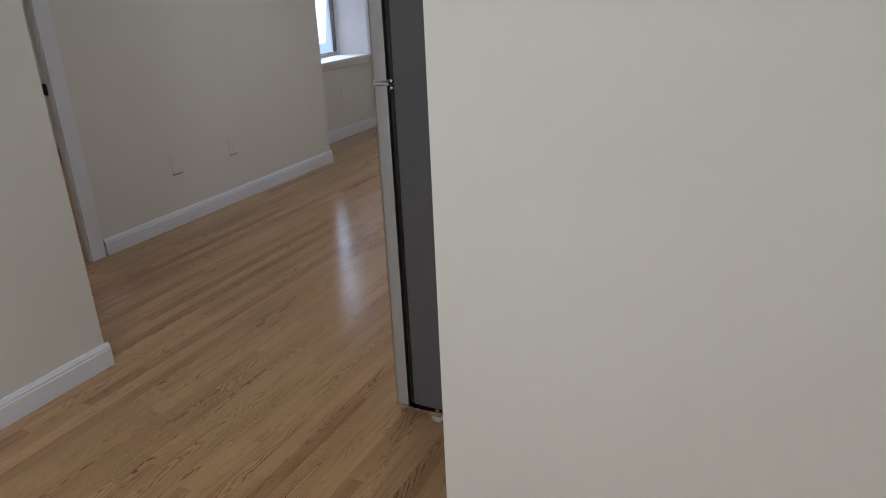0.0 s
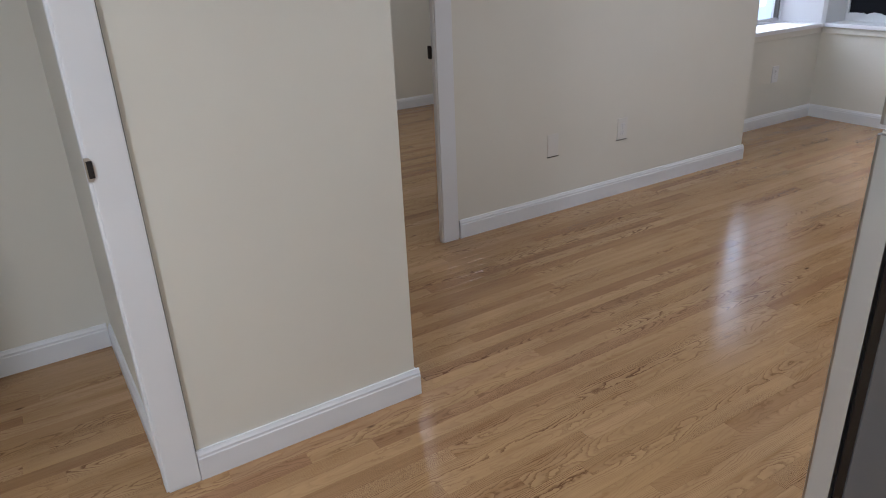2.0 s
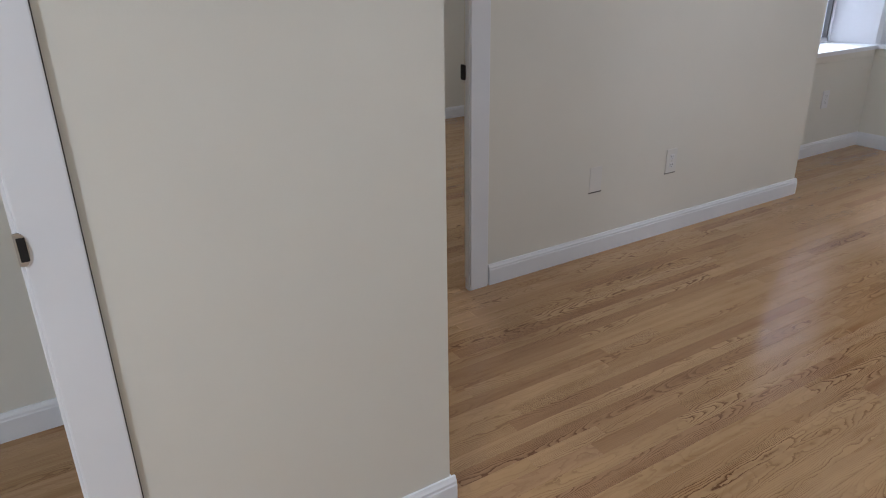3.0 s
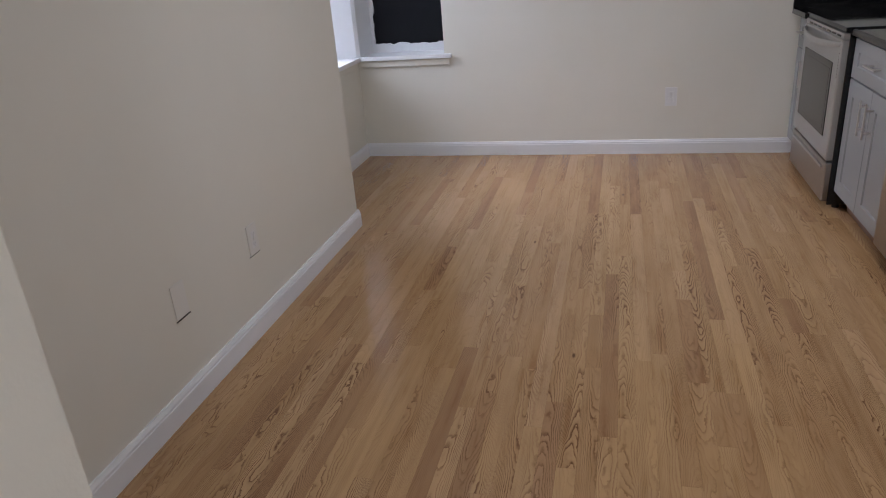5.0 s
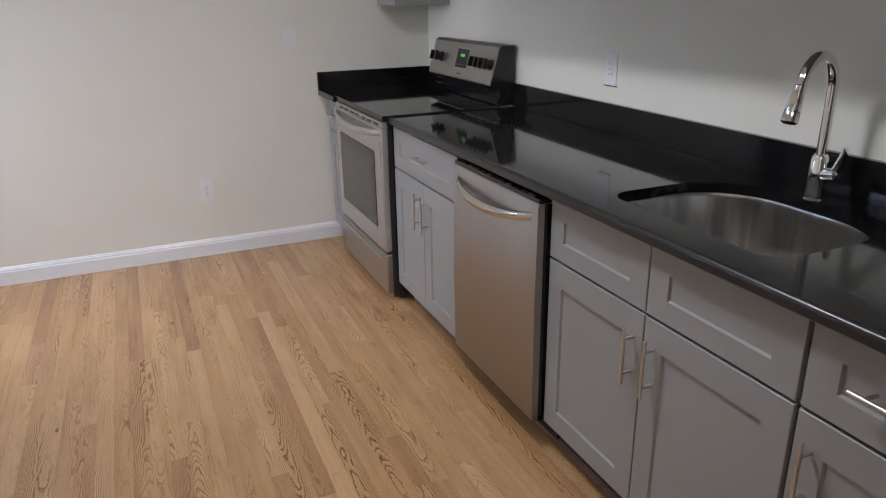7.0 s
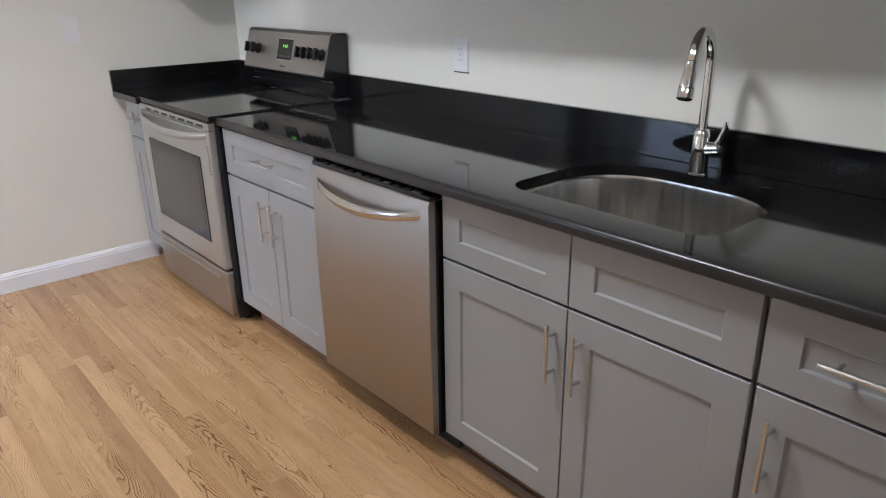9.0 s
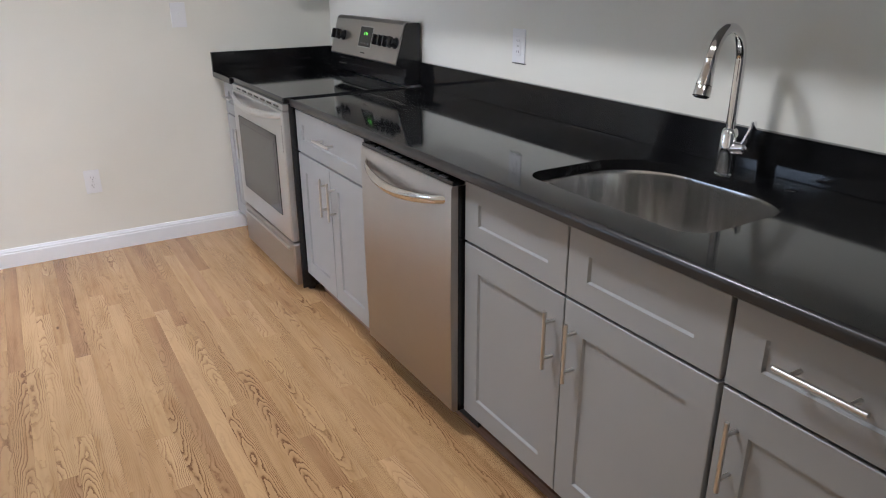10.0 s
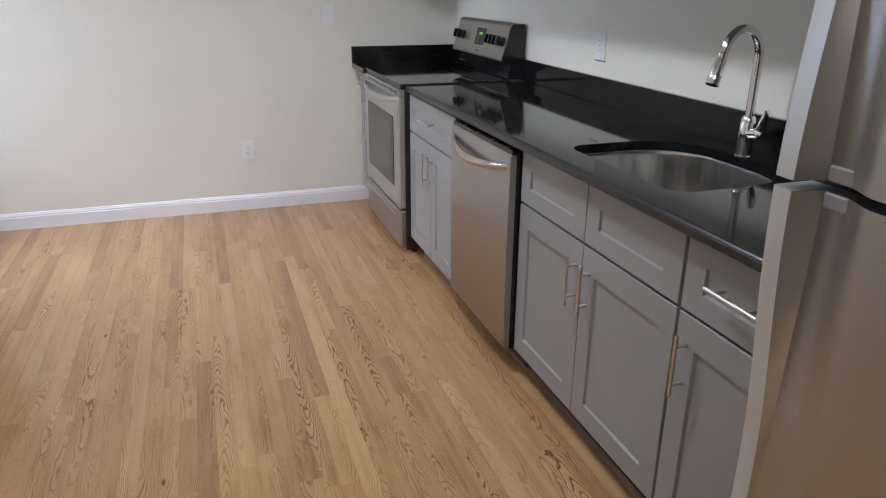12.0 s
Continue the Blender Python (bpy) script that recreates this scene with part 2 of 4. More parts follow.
SHEET.node_tree.nodes["Principled BSDF"].inputs["Specular IOR Level"].default_value = 0.2
PLATE_WALL = paint("cream_plate_plastic", (0.72, 0.71, 0.67), (0.75, 0.74, 0.70), 0.4, 0.0001)
WINDOW_GLASS = glass_mat("window_glass", (0.96, 0.98, 1.0))
OUTSIDE = glow("overcast_daylight", (0.60, 0.76, 1.0), 1.5)
DISPLAY = glow("green_display", (0.25, 1.0, 0.12), 0.7)

# ---- builders ----


def put(name, bm, mat, kind="structure", label="", category="", group=""):
    """A mesh object of its own, in world coordinates."""
    me = bpy.data.meshes.new(name)
    bm.normal_update()
    bm.to_mesh(me)
    bm.free()
    me.materials.append(mat)
    return tagged(new(name, me), label, category, group, kind)


def thing(name, at, label, category, group=""):
    ob = new(name)
    ob.location = at
    ob["ox"] = 0
    return tagged(ob, label, category, group)


def base_of(ob):
    while ob.parent:
        ob = ob.parent
    return Vector(ob.location)


def part(name, bm, mat, parent, label="", smooth=False):
    """Links a bmesh, built in world coordinates, as one part."""
    bmesh.ops.translate(bm, verts=bm.verts, vec=-base_of(parent))
    bmesh.ops.recalc_face_normals(bm, faces=bm.faces)
    me = bpy.data.meshes.new(name)
    bm.to_mesh(me)
    bm.free()
    if smooth:
        me.polygons.foreach_set("use_smooth", [True] * len(me.polygons))
        me.set_sharp_from_angle(angle=radians(35))
    me.materials.append(mat)
    ob = new(name, me)
    ob.parent = parent
    return tagged(ob, label)


def box(bm, x0, x1, y0, y1, z0, z1, bevel=0.0, seg=1):
    r = bmesh.ops.create_cube(bm, size=1.0)
    vs = r["verts"]
    for v in vs:
        v.co = Vector(((x0 + x1) / 2 + v.co.x * (x1 - x0), (y0 + y1) / 2 + v.co.y * (y1 - y0), (z0 + z1) / 2 + v.co.z * (z1 - z0)))
    if bevel:
        es = list({e for v in vs for e in v.link_edges})
        bmesh.ops.bevel(bm, geom=es, offset=bevel, segments=seg, affect="EDGES", profile=0.6)
    return bm


def boxes(*rows, bevel=0.0):
    bm = bmesh.new()
    for r in rows:
        box(bm, *r, bevel=bevel)
    return bm


def sweep(bm, pts, radii, n=12, up=(0, 0, 1), cap=True):
    """A tube through pts; radii: one (a, b) per point, a across, b along up."""
    rings = []
    for i, p in enumerate(pts):
        p = Vector(p)
        a, b = pts[max(i - 1, 0)], pts[min(i + 1, len(pts) - 1)]
        d = (Vector(b) - Vector(a)).normalized()
        u = Vector(up)
        side = d.cross(u)
        side = side.normalized() if side.length > 1e-4 else Vector((1, 0, 0))
        u = side.cross(d).normalized()
        ra, rb = radii[i] if isinstance(radii, list) else radii
        rings.append([bm.verts.new(p + side * math.cos(2 * math.pi * k / n) * ra + u * math.sin(2 * math.pi * k / n) * rb) for k in range(n)])
    for r0, r1 in zip(rings, rings[1:]):
        for k in range(n):
            bm.faces.new((r0[k], r0[(k + 1) % n], r1[(k + 1) % n], r1[k]))
    if cap:
        bm.faces.new(rings[0][::-1])
        bm.faces.new(rings[-1])
    return bm


def profile(bm, outline, axis, a, b):
    """Extrudes a 2D outline along an axis from a to b; outline holds the two other coordinates in order."""
    def at(p, t):
        return {"x": (t, p[0], p[1]), "y": (p[0], t, p[1]), "z": (p[0], p[1], t)}[axis]
    r0 = [bm.verts.new(at(p, a)) for p in outline]
    r1 = [bm.verts.new(at(p, b)) for p in outline]
    n = len(outline)
    for k in range(n):
        bm.faces.new((r0[k], r0[(k + 1) % n], r1[(k + 1) % n], r1[k]))
    bm.faces.new(r0[::-1])
    bm.faces.new(r1)
    bmesh.ops.recalc_face_normals(bm, faces=bm.faces)
    return bm


# ---- structure ----
XK, XF = 0.185, -0.45          # kitchen wall, cabinet fronts
YN, XW = 7.06, -3.405        # far wall, window wall
XC, YC = -2.97, 5.60          # long wall and its end
SILL = 0.735
put("floor_bed", boxes((-6.1, 1.6, -0.8, YN + 0.02, -0.12, -0.020)), SUBFLOOR)
put("ceiling", boxes((-6.2, 1.7, -0.9, 5.60, CEIL, CEIL + 0.15), (-3.755, 1.7, 5.60, YN + 0.40, CEIL, CEIL + 0.15)), CEILING)
put("wall_kitchen", boxes((XK, XK + 0.2, 2.50, YN, -0.02, CEIL)), WALL)
put("wall_north", boxes((-2.757, XK + 0.2, YN, YN + 0.36, -0.02, CEIL), (-3.75, -2.757, YN, YN + 0.36, -0.02, SILL - 0.03),
                        (-3.75, -2.757, YN, YN + 0.36, 2.10, CEIL)), WALL)
put("wall_window", boxes((XW - 0.35, XW, YC, YN, -0.02, SILL - 0.03), (XW - 0.35, XW, YC, YN, 2.10, CEIL),
                         (XW - 0.35, XW, YC, 5.98, SILL - 0.03, 2.10)), WALL)
put("wall_corner_post", profile(bmesh.new(), [(XW, 7.036), (-3.383, YN), (-3.350, YN + 0.20), (-3.350, YN + 0.36), (-3.755, YN + 0.36), (-3.755, 6.90)], "z", SILL - 0.03, 2.10), REVEAL)
put("wall_long", boxes((-3.09, XC, 3.27, YC, -0.02, CEIL)), WALL)
put("wall_door_edge", boxes((-2.988, XC, 3.226, 3.27, -0.02, CEIL)), WALL)
put("wall_return", boxes((XW - 0.35, -3.09, 5.48, YC, -0.02, CEIL)), WALL)
put("wall_over_door", boxes((-3.09, XC, 2.425, 3.226, 2.061, CEIL)), WALL)
put("wall_closet_block", boxes((-3.09, -1.90, 1.612, 2.425, -0.02, CEIL), (-2.02, -1.90, 0.79, 1.612, 2.061, CEIL)), WALL)
put("wall_hall_west", boxes((-2.02, -1.90, -0.7, 0.79, -0.02, CEIL)), WALL)
put("wall_closet_back", boxes((-3.02, -2.90, 0.05, 1.612, -0.02, CEIL), (-2.90, -2.02, 0.05, 0.17, -0.02, CEIL)), WALL)
put("wall_fridge_stub", boxes((-0.107, 1.45, 1.865, 2.50, -0.02, CEIL)), WALL)
put("wall_hall_east", boxes((1.45, 1.57, -0.7, 2.50, -0.02, CEIL)), WALL)
put("wall_south", boxes((-2.02, 1.57, -0.82, -0.70, -0.02, CEIL)), WALL)
put("wall_bedroom", boxes((-6.09, -5.97, 1.48, 5.60, -0.02, CEIL), (-5.97, -3.09, 1.48, 1.60, -0.02, CEIL), (-5.97, XW - 0.35, 5.48, 5.60, -0.02, CEIL)), WALL)


def skirting(name, axis, a, b, face, out, h=0.098):
    """Baseboard with a moulded top along one wall; face: the wall's plane, out: the way it looks."""
    s = [(0, 0), (0.015, 0), (0.015, h * 0.74), (0.0125, h * 0.78), (0.0125, h * 0.86), (0.009, h * 0.92), (0.006, h), (0, h)]
    pts = [(face + out * d, z) for d, z in s]
    bm = bmesh.new()
    if axis == "y":
        profile(bm, pts, "y", a, b)
    else:
        profile(bm, pts, "x", a, b)
    return put(name, bm, TRIM)


skirting("baseboard_north", "x", XW + 0.015, -0.435, YN, -1)
skirting("baseboard_window_wall", "y", YC, YN, XW, 1)
skirting("baseboard_long_wall", "y", 3.315, YC + 0.015, XC, 1)
skirting("baseboard_return", "x", XW + 0.015, XC, YC, 1)
skirting("baseboard_closet_block", "y", 1.691, 2.440, -1.90, 1)
skirting("baseboard_block_end", "x", -2.95, -1.90, 2.425, 1)
skirting("baseboard_closet_side", "x", -2.885, -1.94, 1.612, -1)
skirting("baseboard_closet_back", "y", 0.17, 1.597, -2.90, 1)
skirting("baseboard_bedroom", "y", 1.62, 5.47, -5.97, 1)
skirting("baseboard_stub", "x", -0.122, 1.43, 1.865, -1)
skirting("baseboard_hall_west", "y", -0.68, 0.69, -1.90, 1)


def door_trim(name, xf, y0, y1, xb, north_only=False):
    """Casing, lining and stop of a doorway through a wall from xb to xf."""
    ob = thing(name, (xf, y1, 0), "white painted doorway trim with a plain casing", "door frame")
    ob["kind"] = "structure"
    for side, s in ((y1, 1), (y0, -1)):
        bm = bmesh.new()
        ya, yb = sorted((side + s * 0.006, side + s * 0.098))
        box(bm, xf, xf + 0.016, ya, yb, 0, 2.12, bevel=0.004, seg=2)
        part("casing", bm, TRIM, ob)
        ya, yb = sorted((side + s * 0.098, side + s * 0.1005))
        part("joint", boxes((xf, xf + 0.003, ya, yb, 0, 2.12)), SLOT, ob, "thin dark joint beside the casing")
        ya, yb = sorted((side - s * 0.0005, side + s * 0.010))
        part("bead", boxes((xf + 0.0045, xf + 0.009, ya, yb, 0, 2.04), bevel=0.002), TRIM, ob)
        bm = bmesh.new()
        ya, yb = sorted((side, side + s * 0.02))
        box(bm, xb, xf + 0.004, ya, yb, 0, 2.04, bevel=0.002)
        part("lining", bm, TRIM, ob)
    bm = bmesh.new()
    box(bm, xf, xf + 0.016, y0 - 0.098, y1 + 0.098, 2.12, 2.21, bevel=0.004)
    part("head_casing", bm, TRIM, ob)
    return ob


door_1 = door_trim("door_1", -1.90, 0.81, 1.592, -1.932)
door_2 = door_trim("door_2", XC, 2.445, 3.206, -2.990)


def window_sill(name, bm, parent=None):
    return put(name, bm, TRIM)


# stools and aprons below the two windows
put("window_sill_west", profile(bmesh.new(), [(XW + 0.03, 5.95), (XW + 0.03, 7.025), (-3.36, YN - 0.002), (-3.72, YN - 0.002), (-3.72, 5.98), (XW + 0.002, 5.98), (XW + 0.002, 5.95)], "z", SILL - 0.028, SILL), TRIM)
put("window_sill_north", profile(bmesh.new(), [(-3.372, YN - 0.032), (-2.705, YN - 0.032), (-2.705, YN - 0.002), (-2.757, YN), (-2.757, YN + 0.24), (-3.345, YN + 0.24), (-3.385, YN)], "z", SILL - 0.026, SILL + 0.001), TRIM)
put("window_apron_west", boxes((XW, XW + 0.014, 5.97, 7.02, SILL - 0.075, SILL - 0.029), bevel=0.003), WALL)
put("window_apron_north", boxes((-3.385, -2.72, YN - 0.014, YN, SILL - 0.075, SILL - 0.029), bevel=0.003), WALL)


def west_window():
    ob = thing("window_1", (-3.70, 6.45, SILL), "white sash window with daylight behind clear glass", "window")
    ob["kind"] = "structure"
    x = -3.70
    y0, y1 = 5.98, 6.905
    f = 0.010
    part("window_frame", boxes((x - 0.03, x + 0.03, y0, y0 + f, SILL, 2.10), (x - 0.03, x + 0.03, y1 - f, y1, SILL, 2.10),
                               (x - 0.03, x + 0.03, y0 + f, y1 - f, SILL, SILL + 0.012), (x - 0.03, x + 0.03, y0 + f, y1 - f, 2.06, 2.10), bevel=0.002), TRIM, ob)
    part("lower_sash", boxes((x - 0.012, x + 0.022, y0 + f, y1 - f, SILL + 0.012, SILL + 0.036), (x - 0.012, x + 0.018, y0 + f, y1 - f, 1.40, 1.43),
                             (x - 0.012, x + 0.018, y0 + f, y0 + 0.03, SILL + 0.036, 1.40), (x - 0.012, x + 0.018, y1 - 0.026, y1 - f, SILL + 0.036, 1.40), bevel=0.002), STEEL_PLAIN, ob, "grey metal sash")
    part("track", boxes((x - 0.016, x + 0.024, y1 - 0.034, y1 - 0.027, SILL + 0.036, 1.40)), SLOT, ob, "dark sash channel")
    pane = part("pane", boxes((x - 0.002, x + 0.002, y0 + 0.03, y1 - 0.034, SILL + 0.036, 1.40)), WINDOW_GLASS, ob)
    pane.visible_shadow = False
    pane = part("pane", boxes((x - 0.02, x - 0.016, y0 + 0.01, y1 - 0.01, 1.43, 2.06)), WINDOW_GLASS, ob)
    pane.visible_shadow = False
    return ob


def north_window():
    ob = thing("window_2", (-3.03, YN + 0.2, SILL), "window blacked out with plastic sheet in a ragged white painted frame", "window")
    ob["kind"] = "structure"
    yb = YN + 0.20
    rng = random.Random(5)
    part("window_frame", boxes((-3.350, -2.757, yb + 0.03, yb + 0.07, SILL, 2.10)), REVEAL, ob)
    bm = bmesh.new()
    pts = []
    n = 22
    for i in range(n + 1):
        pts.append((-3.350 + 0.593 * i / n, SILL + 0.058 + rng.uniform(-0.006, 0.007) + (0.006 if 6 < i < 10 else 0)))
    edge = [(-2.757, SILL), (-3.350, SILL)] + pts
    profile(bm, edge, "y", yb, yb + 0.03)
    part("bottom_rail", bm, REVEAL, ob, "rough white painted rail")
    bm = bmesh.new()
    left = []
    for i in range(40):
        z = SILL + 0.06 + 1.30 * i / 39
        w = 0.022 + rng.uniform(-0.003, 0.004) + (0.008 if i in (7, 8, 9, 17, 18) else 0) - (0.010 if i in (12, 13, 24, 25) else 0)
        left.append((-3.350 + w, z))
    profile(bm, [(-3.350, 2.10), (-3.350, SILL + 0.06)] + left, "y", yb + 0.002, yb + 0.03)
    part("side_rail", bm, REVEAL, ob, "rough white painted rail")
    bm = bmesh.new()
    g = [[bm.verts.new((-3.350 + 0.593 * i / 24, yb + 0.018 + 0.0015 * noise.noise(Vector((i * 0.35, j * 0.13, 2))), SILL + 1.365 * j / 40)) for j in range(41)] for i in range(25)]
    for i in range(24):
        for j in range(40):
            bm.faces.new((g[i][j], g[i + 1][j], g[i + 1][j + 1], g[i][j + 1]))
    part("black_sheet", bm, SHEET, ob, "creased black plastic sheet", True)
    return ob


west_window()
north_window()
put("backdrop_daylight", boxes((-9.05, -9.0, 4.0, 22.0, -3.0, 7.0)), OUTSIDE, "structure")
put("ground", boxes((-40, 40, -40, 40, -0.5, -0.3)), paint("pale_paving", (0.3, 0.3, 0.3), (0.36, 0.35, 0.34), 0.8))

# ---- kitchen run ----
HANDLE_R = 0.0050


def bar_handle(parent, x, y, z, length, upright):
    """A round bar on two posts, standing off a front at x."""
    bm = bmesh.new()
    h = length / 2
    d = (0, 0, 1) if upright else (0, 1, 0)
    c = Vector((x - 0.032, y, z))
    e = Vector(d)
    sweep(bm, [c - e * h, c - e * (h - 0.001), c + e * (h - 0.001), c + e * h], [(HANDLE_R * 0.85,) * 2, (HANDLE_R,) * 2, (HANDLE_R,) * 2, (HANDLE_R * 0.85,) * 2], 12, (1, 0, 0))
    h2 = h - 0.03
    ob = part("handle", bm, NICKEL, parent, "satin nickel bar handle", True)
    return ob, [c - e * h2, c + e * h2]


def posts(parent, places, x):
    for c in places:
        bm = bmesh.new()
        sweep(bm, [(x, c.y, c.z), (c.x, c.y, c.z)], (0.0045, 0.0045), 8)
        part("handle_post", bm, NICKEL, parent, "short round handle post", True)


def shaker(bm, y0, y1, z0, z1, x, thick=0.019, rail=0.068, rail_z=0.0, top=0.0):
    """A framed panel front whose face looks towards lower x."""
    def ring(a, xx):
        b = a - (rail - rail_z) if rail_z and a >= rail else a
        c = b + top if a >= rail else b
        return [bm.verts.new((xx, yy, zz)) for yy, zz in ((y0 + a, z0 + b), (y1 - a, z0 + b), (y1 - a, z1 - c), (y0 + a, z1 - c))]
    rs = [ring(0, x + thick), ring(0, x + 0.0015), ring(0.0015, x), ring(rail, x), ring(rail + 0.004, x + 0.007), ring(rail + 0.010, x + 0.007)]
    for a, b in zip(rs, rs[1:]):
        for k in range(4):
            bm.faces.new((a[k], a[(k + 1) % 4], b[(k + 1) % 4], b[k]))
    bm.faces.new(rs[-1])
    bm.faces.new(rs[0][::-1])
    return bm


def base_cabinet(y0, y1, doors, drawers, label, drawer_handles=True, handle_side=0):
    """One base unit: body with toe space, doors and drawer fronts."""
    ob = thing("base_cabinet", (XK, (y0 + y1) / 2, 0), label, "cabinet", "kitchen base cabinets")
    if drawer_handles:
        bm = boxes((XF + 0.024, XK - 0.004, y0, y1, 0.105, 0.882))
    else:
        bm = boxes((XF + 0.042, XK - 0.004, y0 + 0.018, y1 - 0.018, 0.105, 0.60), (XF + 0.024, XF + 0.042, y0, y1, 0.105, 0.882),
                   (XF + 0.042, XK - 0.004, y0, y0 + 0.018, 0.105, 0.882), (XF + 0.042, XK - 0.004, y1 - 0.018, y1, 0.105, 0.882))
    part("body", bm, CABINET, ob)
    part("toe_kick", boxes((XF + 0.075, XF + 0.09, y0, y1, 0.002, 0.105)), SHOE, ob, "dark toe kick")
    g = 0.0022
    zs = 0.692
    n = len(doors)
    w = (y1 - y0) / n
    for i, side in enumerate(doors):
        a, b = y0 + w * i + g, y0 + w * (i + 1) - g
        door = part("door", shaker(bmesh.new(), a, b, 0.112, zs - 0.008, XF, top=0.009), CABINET, ob)
        if side:
            yy = b - 0.042 if side > 0 else a + 0.032
            _, pl = bar_handle(door, XF, yy, 0.560, 0.160, True)
            posts(door, pl, XF)
    n = drawers
    w = (y1 - y0) / n
    for i in range(n):
        a, b = y0 + w * i + g, y0 + w * (i + 1) - g
        dr = part("drawer_front", shaker(bmesh.new(), a, b, zs, 0.872, XF, rail_z=0.057), CABINET, ob)
        if drawer_handles:
            _, pl = bar_handle(dr, XF, (a + b) / 2, 0.788, 0.162 if w > 0.35 else 0.12, False)
            posts(dr, pl, XF)
    return ob


base_cabinet(3.335, 3.715, [1], 1, "light grey shaker base cabinet with one drawer, beside the refrigerator")
base_cabinet(3.722, 4.612, [1, -1], 2, "light grey shaker sink base cabinet with two closed doors", False)
range_unit = base_cabinet(5.232, 5.925, [1, -1], 1, "light grey shaker base cabinet with two doors beside the range")
range_unit.location.x -= 0.02
corner_unit = base_cabinet(6.735, 7.035, [-1], 1, "narrow light grey shaker base cabinet in the corner")
corner_unit.location.x -= 0.03
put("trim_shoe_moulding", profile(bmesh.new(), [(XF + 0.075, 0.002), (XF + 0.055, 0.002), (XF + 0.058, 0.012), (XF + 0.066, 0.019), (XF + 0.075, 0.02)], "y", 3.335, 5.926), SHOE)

# worktop with the sink cut-out
SY0, SY1, SX0, SX1 = 3.88, 4.452, -0.375, 0.055


def sink_outline(inset=0.0, n=10):
    """D-shaped bowl: tight corners in front, wide ones behind."""
    pts = []
    x0, x1, y0, y1 = SX0 + inset, SX1 - inset, SY0 + inset, SY1 - inset
    for cx, cy, r, a0 in ((x0, y0, 0.07, 180), (x1, y0, 0.20, 270), (x1, y1, 0.20, 0), (x0, y1, 0.07, 90)):
        r = max(r - inset, 0.02)
        ox = cx + r if cx == x0 else cx - r
        oy = cy + r if cy == y0 else cy - r
        for k in range(n + 1):
            a = radians(a0 + 90 * k / n)
            pts.append((ox + r * math.cos(a), oy + r * math.sin(a)))
    return pts


def worktop():
    ob = thing("worktop", (XK, 4.6, 0.884), "polished black granite worktop with a backsplash strip", "countertop")
    x0, x1, y0, y1 = -0.488, XK - 0.002, 3.335, 5.935
    zt, zb = 0.914, 0.884
    bm = bmesh.new()
    inner = sink_outline()
    n = len(inner)

    def clampray(p):
        c = ((SX0 + SX1) / 2, (SY0 + SY1) / 2)
        dx, dy = p[0] - c[0], p[1] - c[1]
        ts = []
        if dx:
            ts.append(((x1 if dx > 0 else x0 + 0.012) - c[0]) / dx)
        if dy:
            ts.append(((y1 if dy > 0 else y0) - c[1]) / dy)
        t = min(v for v in ts if v > 0)
        return (c[0] + dx * t, c[1] + dy * t)
    outer = [clampray(p) for p in inner]
    xs = x0 + 0.012
    for corner in ((xs, y0), (x1, y0), (x1, y1), (xs, y1)):
        k = min(range(n), key=lambda i: (outer[i][0] - corner[0]) ** 2 * 9 + (outer[i][1] - corner[1]) ** 2)
        outer[k] = corner
    ti = [bm.verts.new((*p, zt)) for p in inner]
    bi = [bm.verts.new((*p, zb)) for p in inner]
    to = [bm.verts.new((*p, zt)) for p in outer]
    bo = [bm.verts.new((*p, zb)) for p in outer]
    for k in range(n):
        j = (k + 1) % n
        bm.faces.new((ti[k], ti[j], to[j], to[k]))
        bm.faces.new((bi[j], bi[k], bo[k], bo[j]))
        bm.faces.new((ti[j], ti[k], bi[k], bi[j]))
    part("slab", bm, GRANITE, ob)
    bm = bmesh.new()
    e = [(xs, zt)] + [(xs - 0.012 * math.sin(a), zt - 0.012 + 0.012 * math.cos(a)) for a in [radians(v) for v in (15, 30, 45, 60, 75, 90)]]
    e += [(x0, zb + 0.004), (x0 + 0.004, zb), (xs, zb)]
    profile(bm, e, "y", y0, y1)
    part("rounded_edge", bm, GRANITE_EDGE, ob, "rounded front edge", True)
    part("backsplash", boxes((XK - 0.022, XK, y0, y1 + 0.02, zt + 0.0005, zt + 0.110), bevel=0.0015), GRANITE_STRIP, ob)
    return ob


worktop()
ob = thing("corner_worktop", (XK, 6.88, 0.884), "short piece of polished black granite worktop in the corner", "countertop")
part("slab", boxes((-0.528, XK - 0.002, 6.722, YN - 0.002, 0.884, 0.914), bevel=0.002), GRANITE, ob)
part("backsplash", boxes((-0.528, XK - 0.024, YN - 0.022, YN - 0.001, 0.9145, 1.016), bevel=0.0015), GRANITE_STRIP, ob)
part("backsplash", boxes((XK - 0.022, XK - 0.001, 6.722, YN - 0.002, 0.9145, 1.016), bevel=0.0015), GRANITE_STRIP, ob)


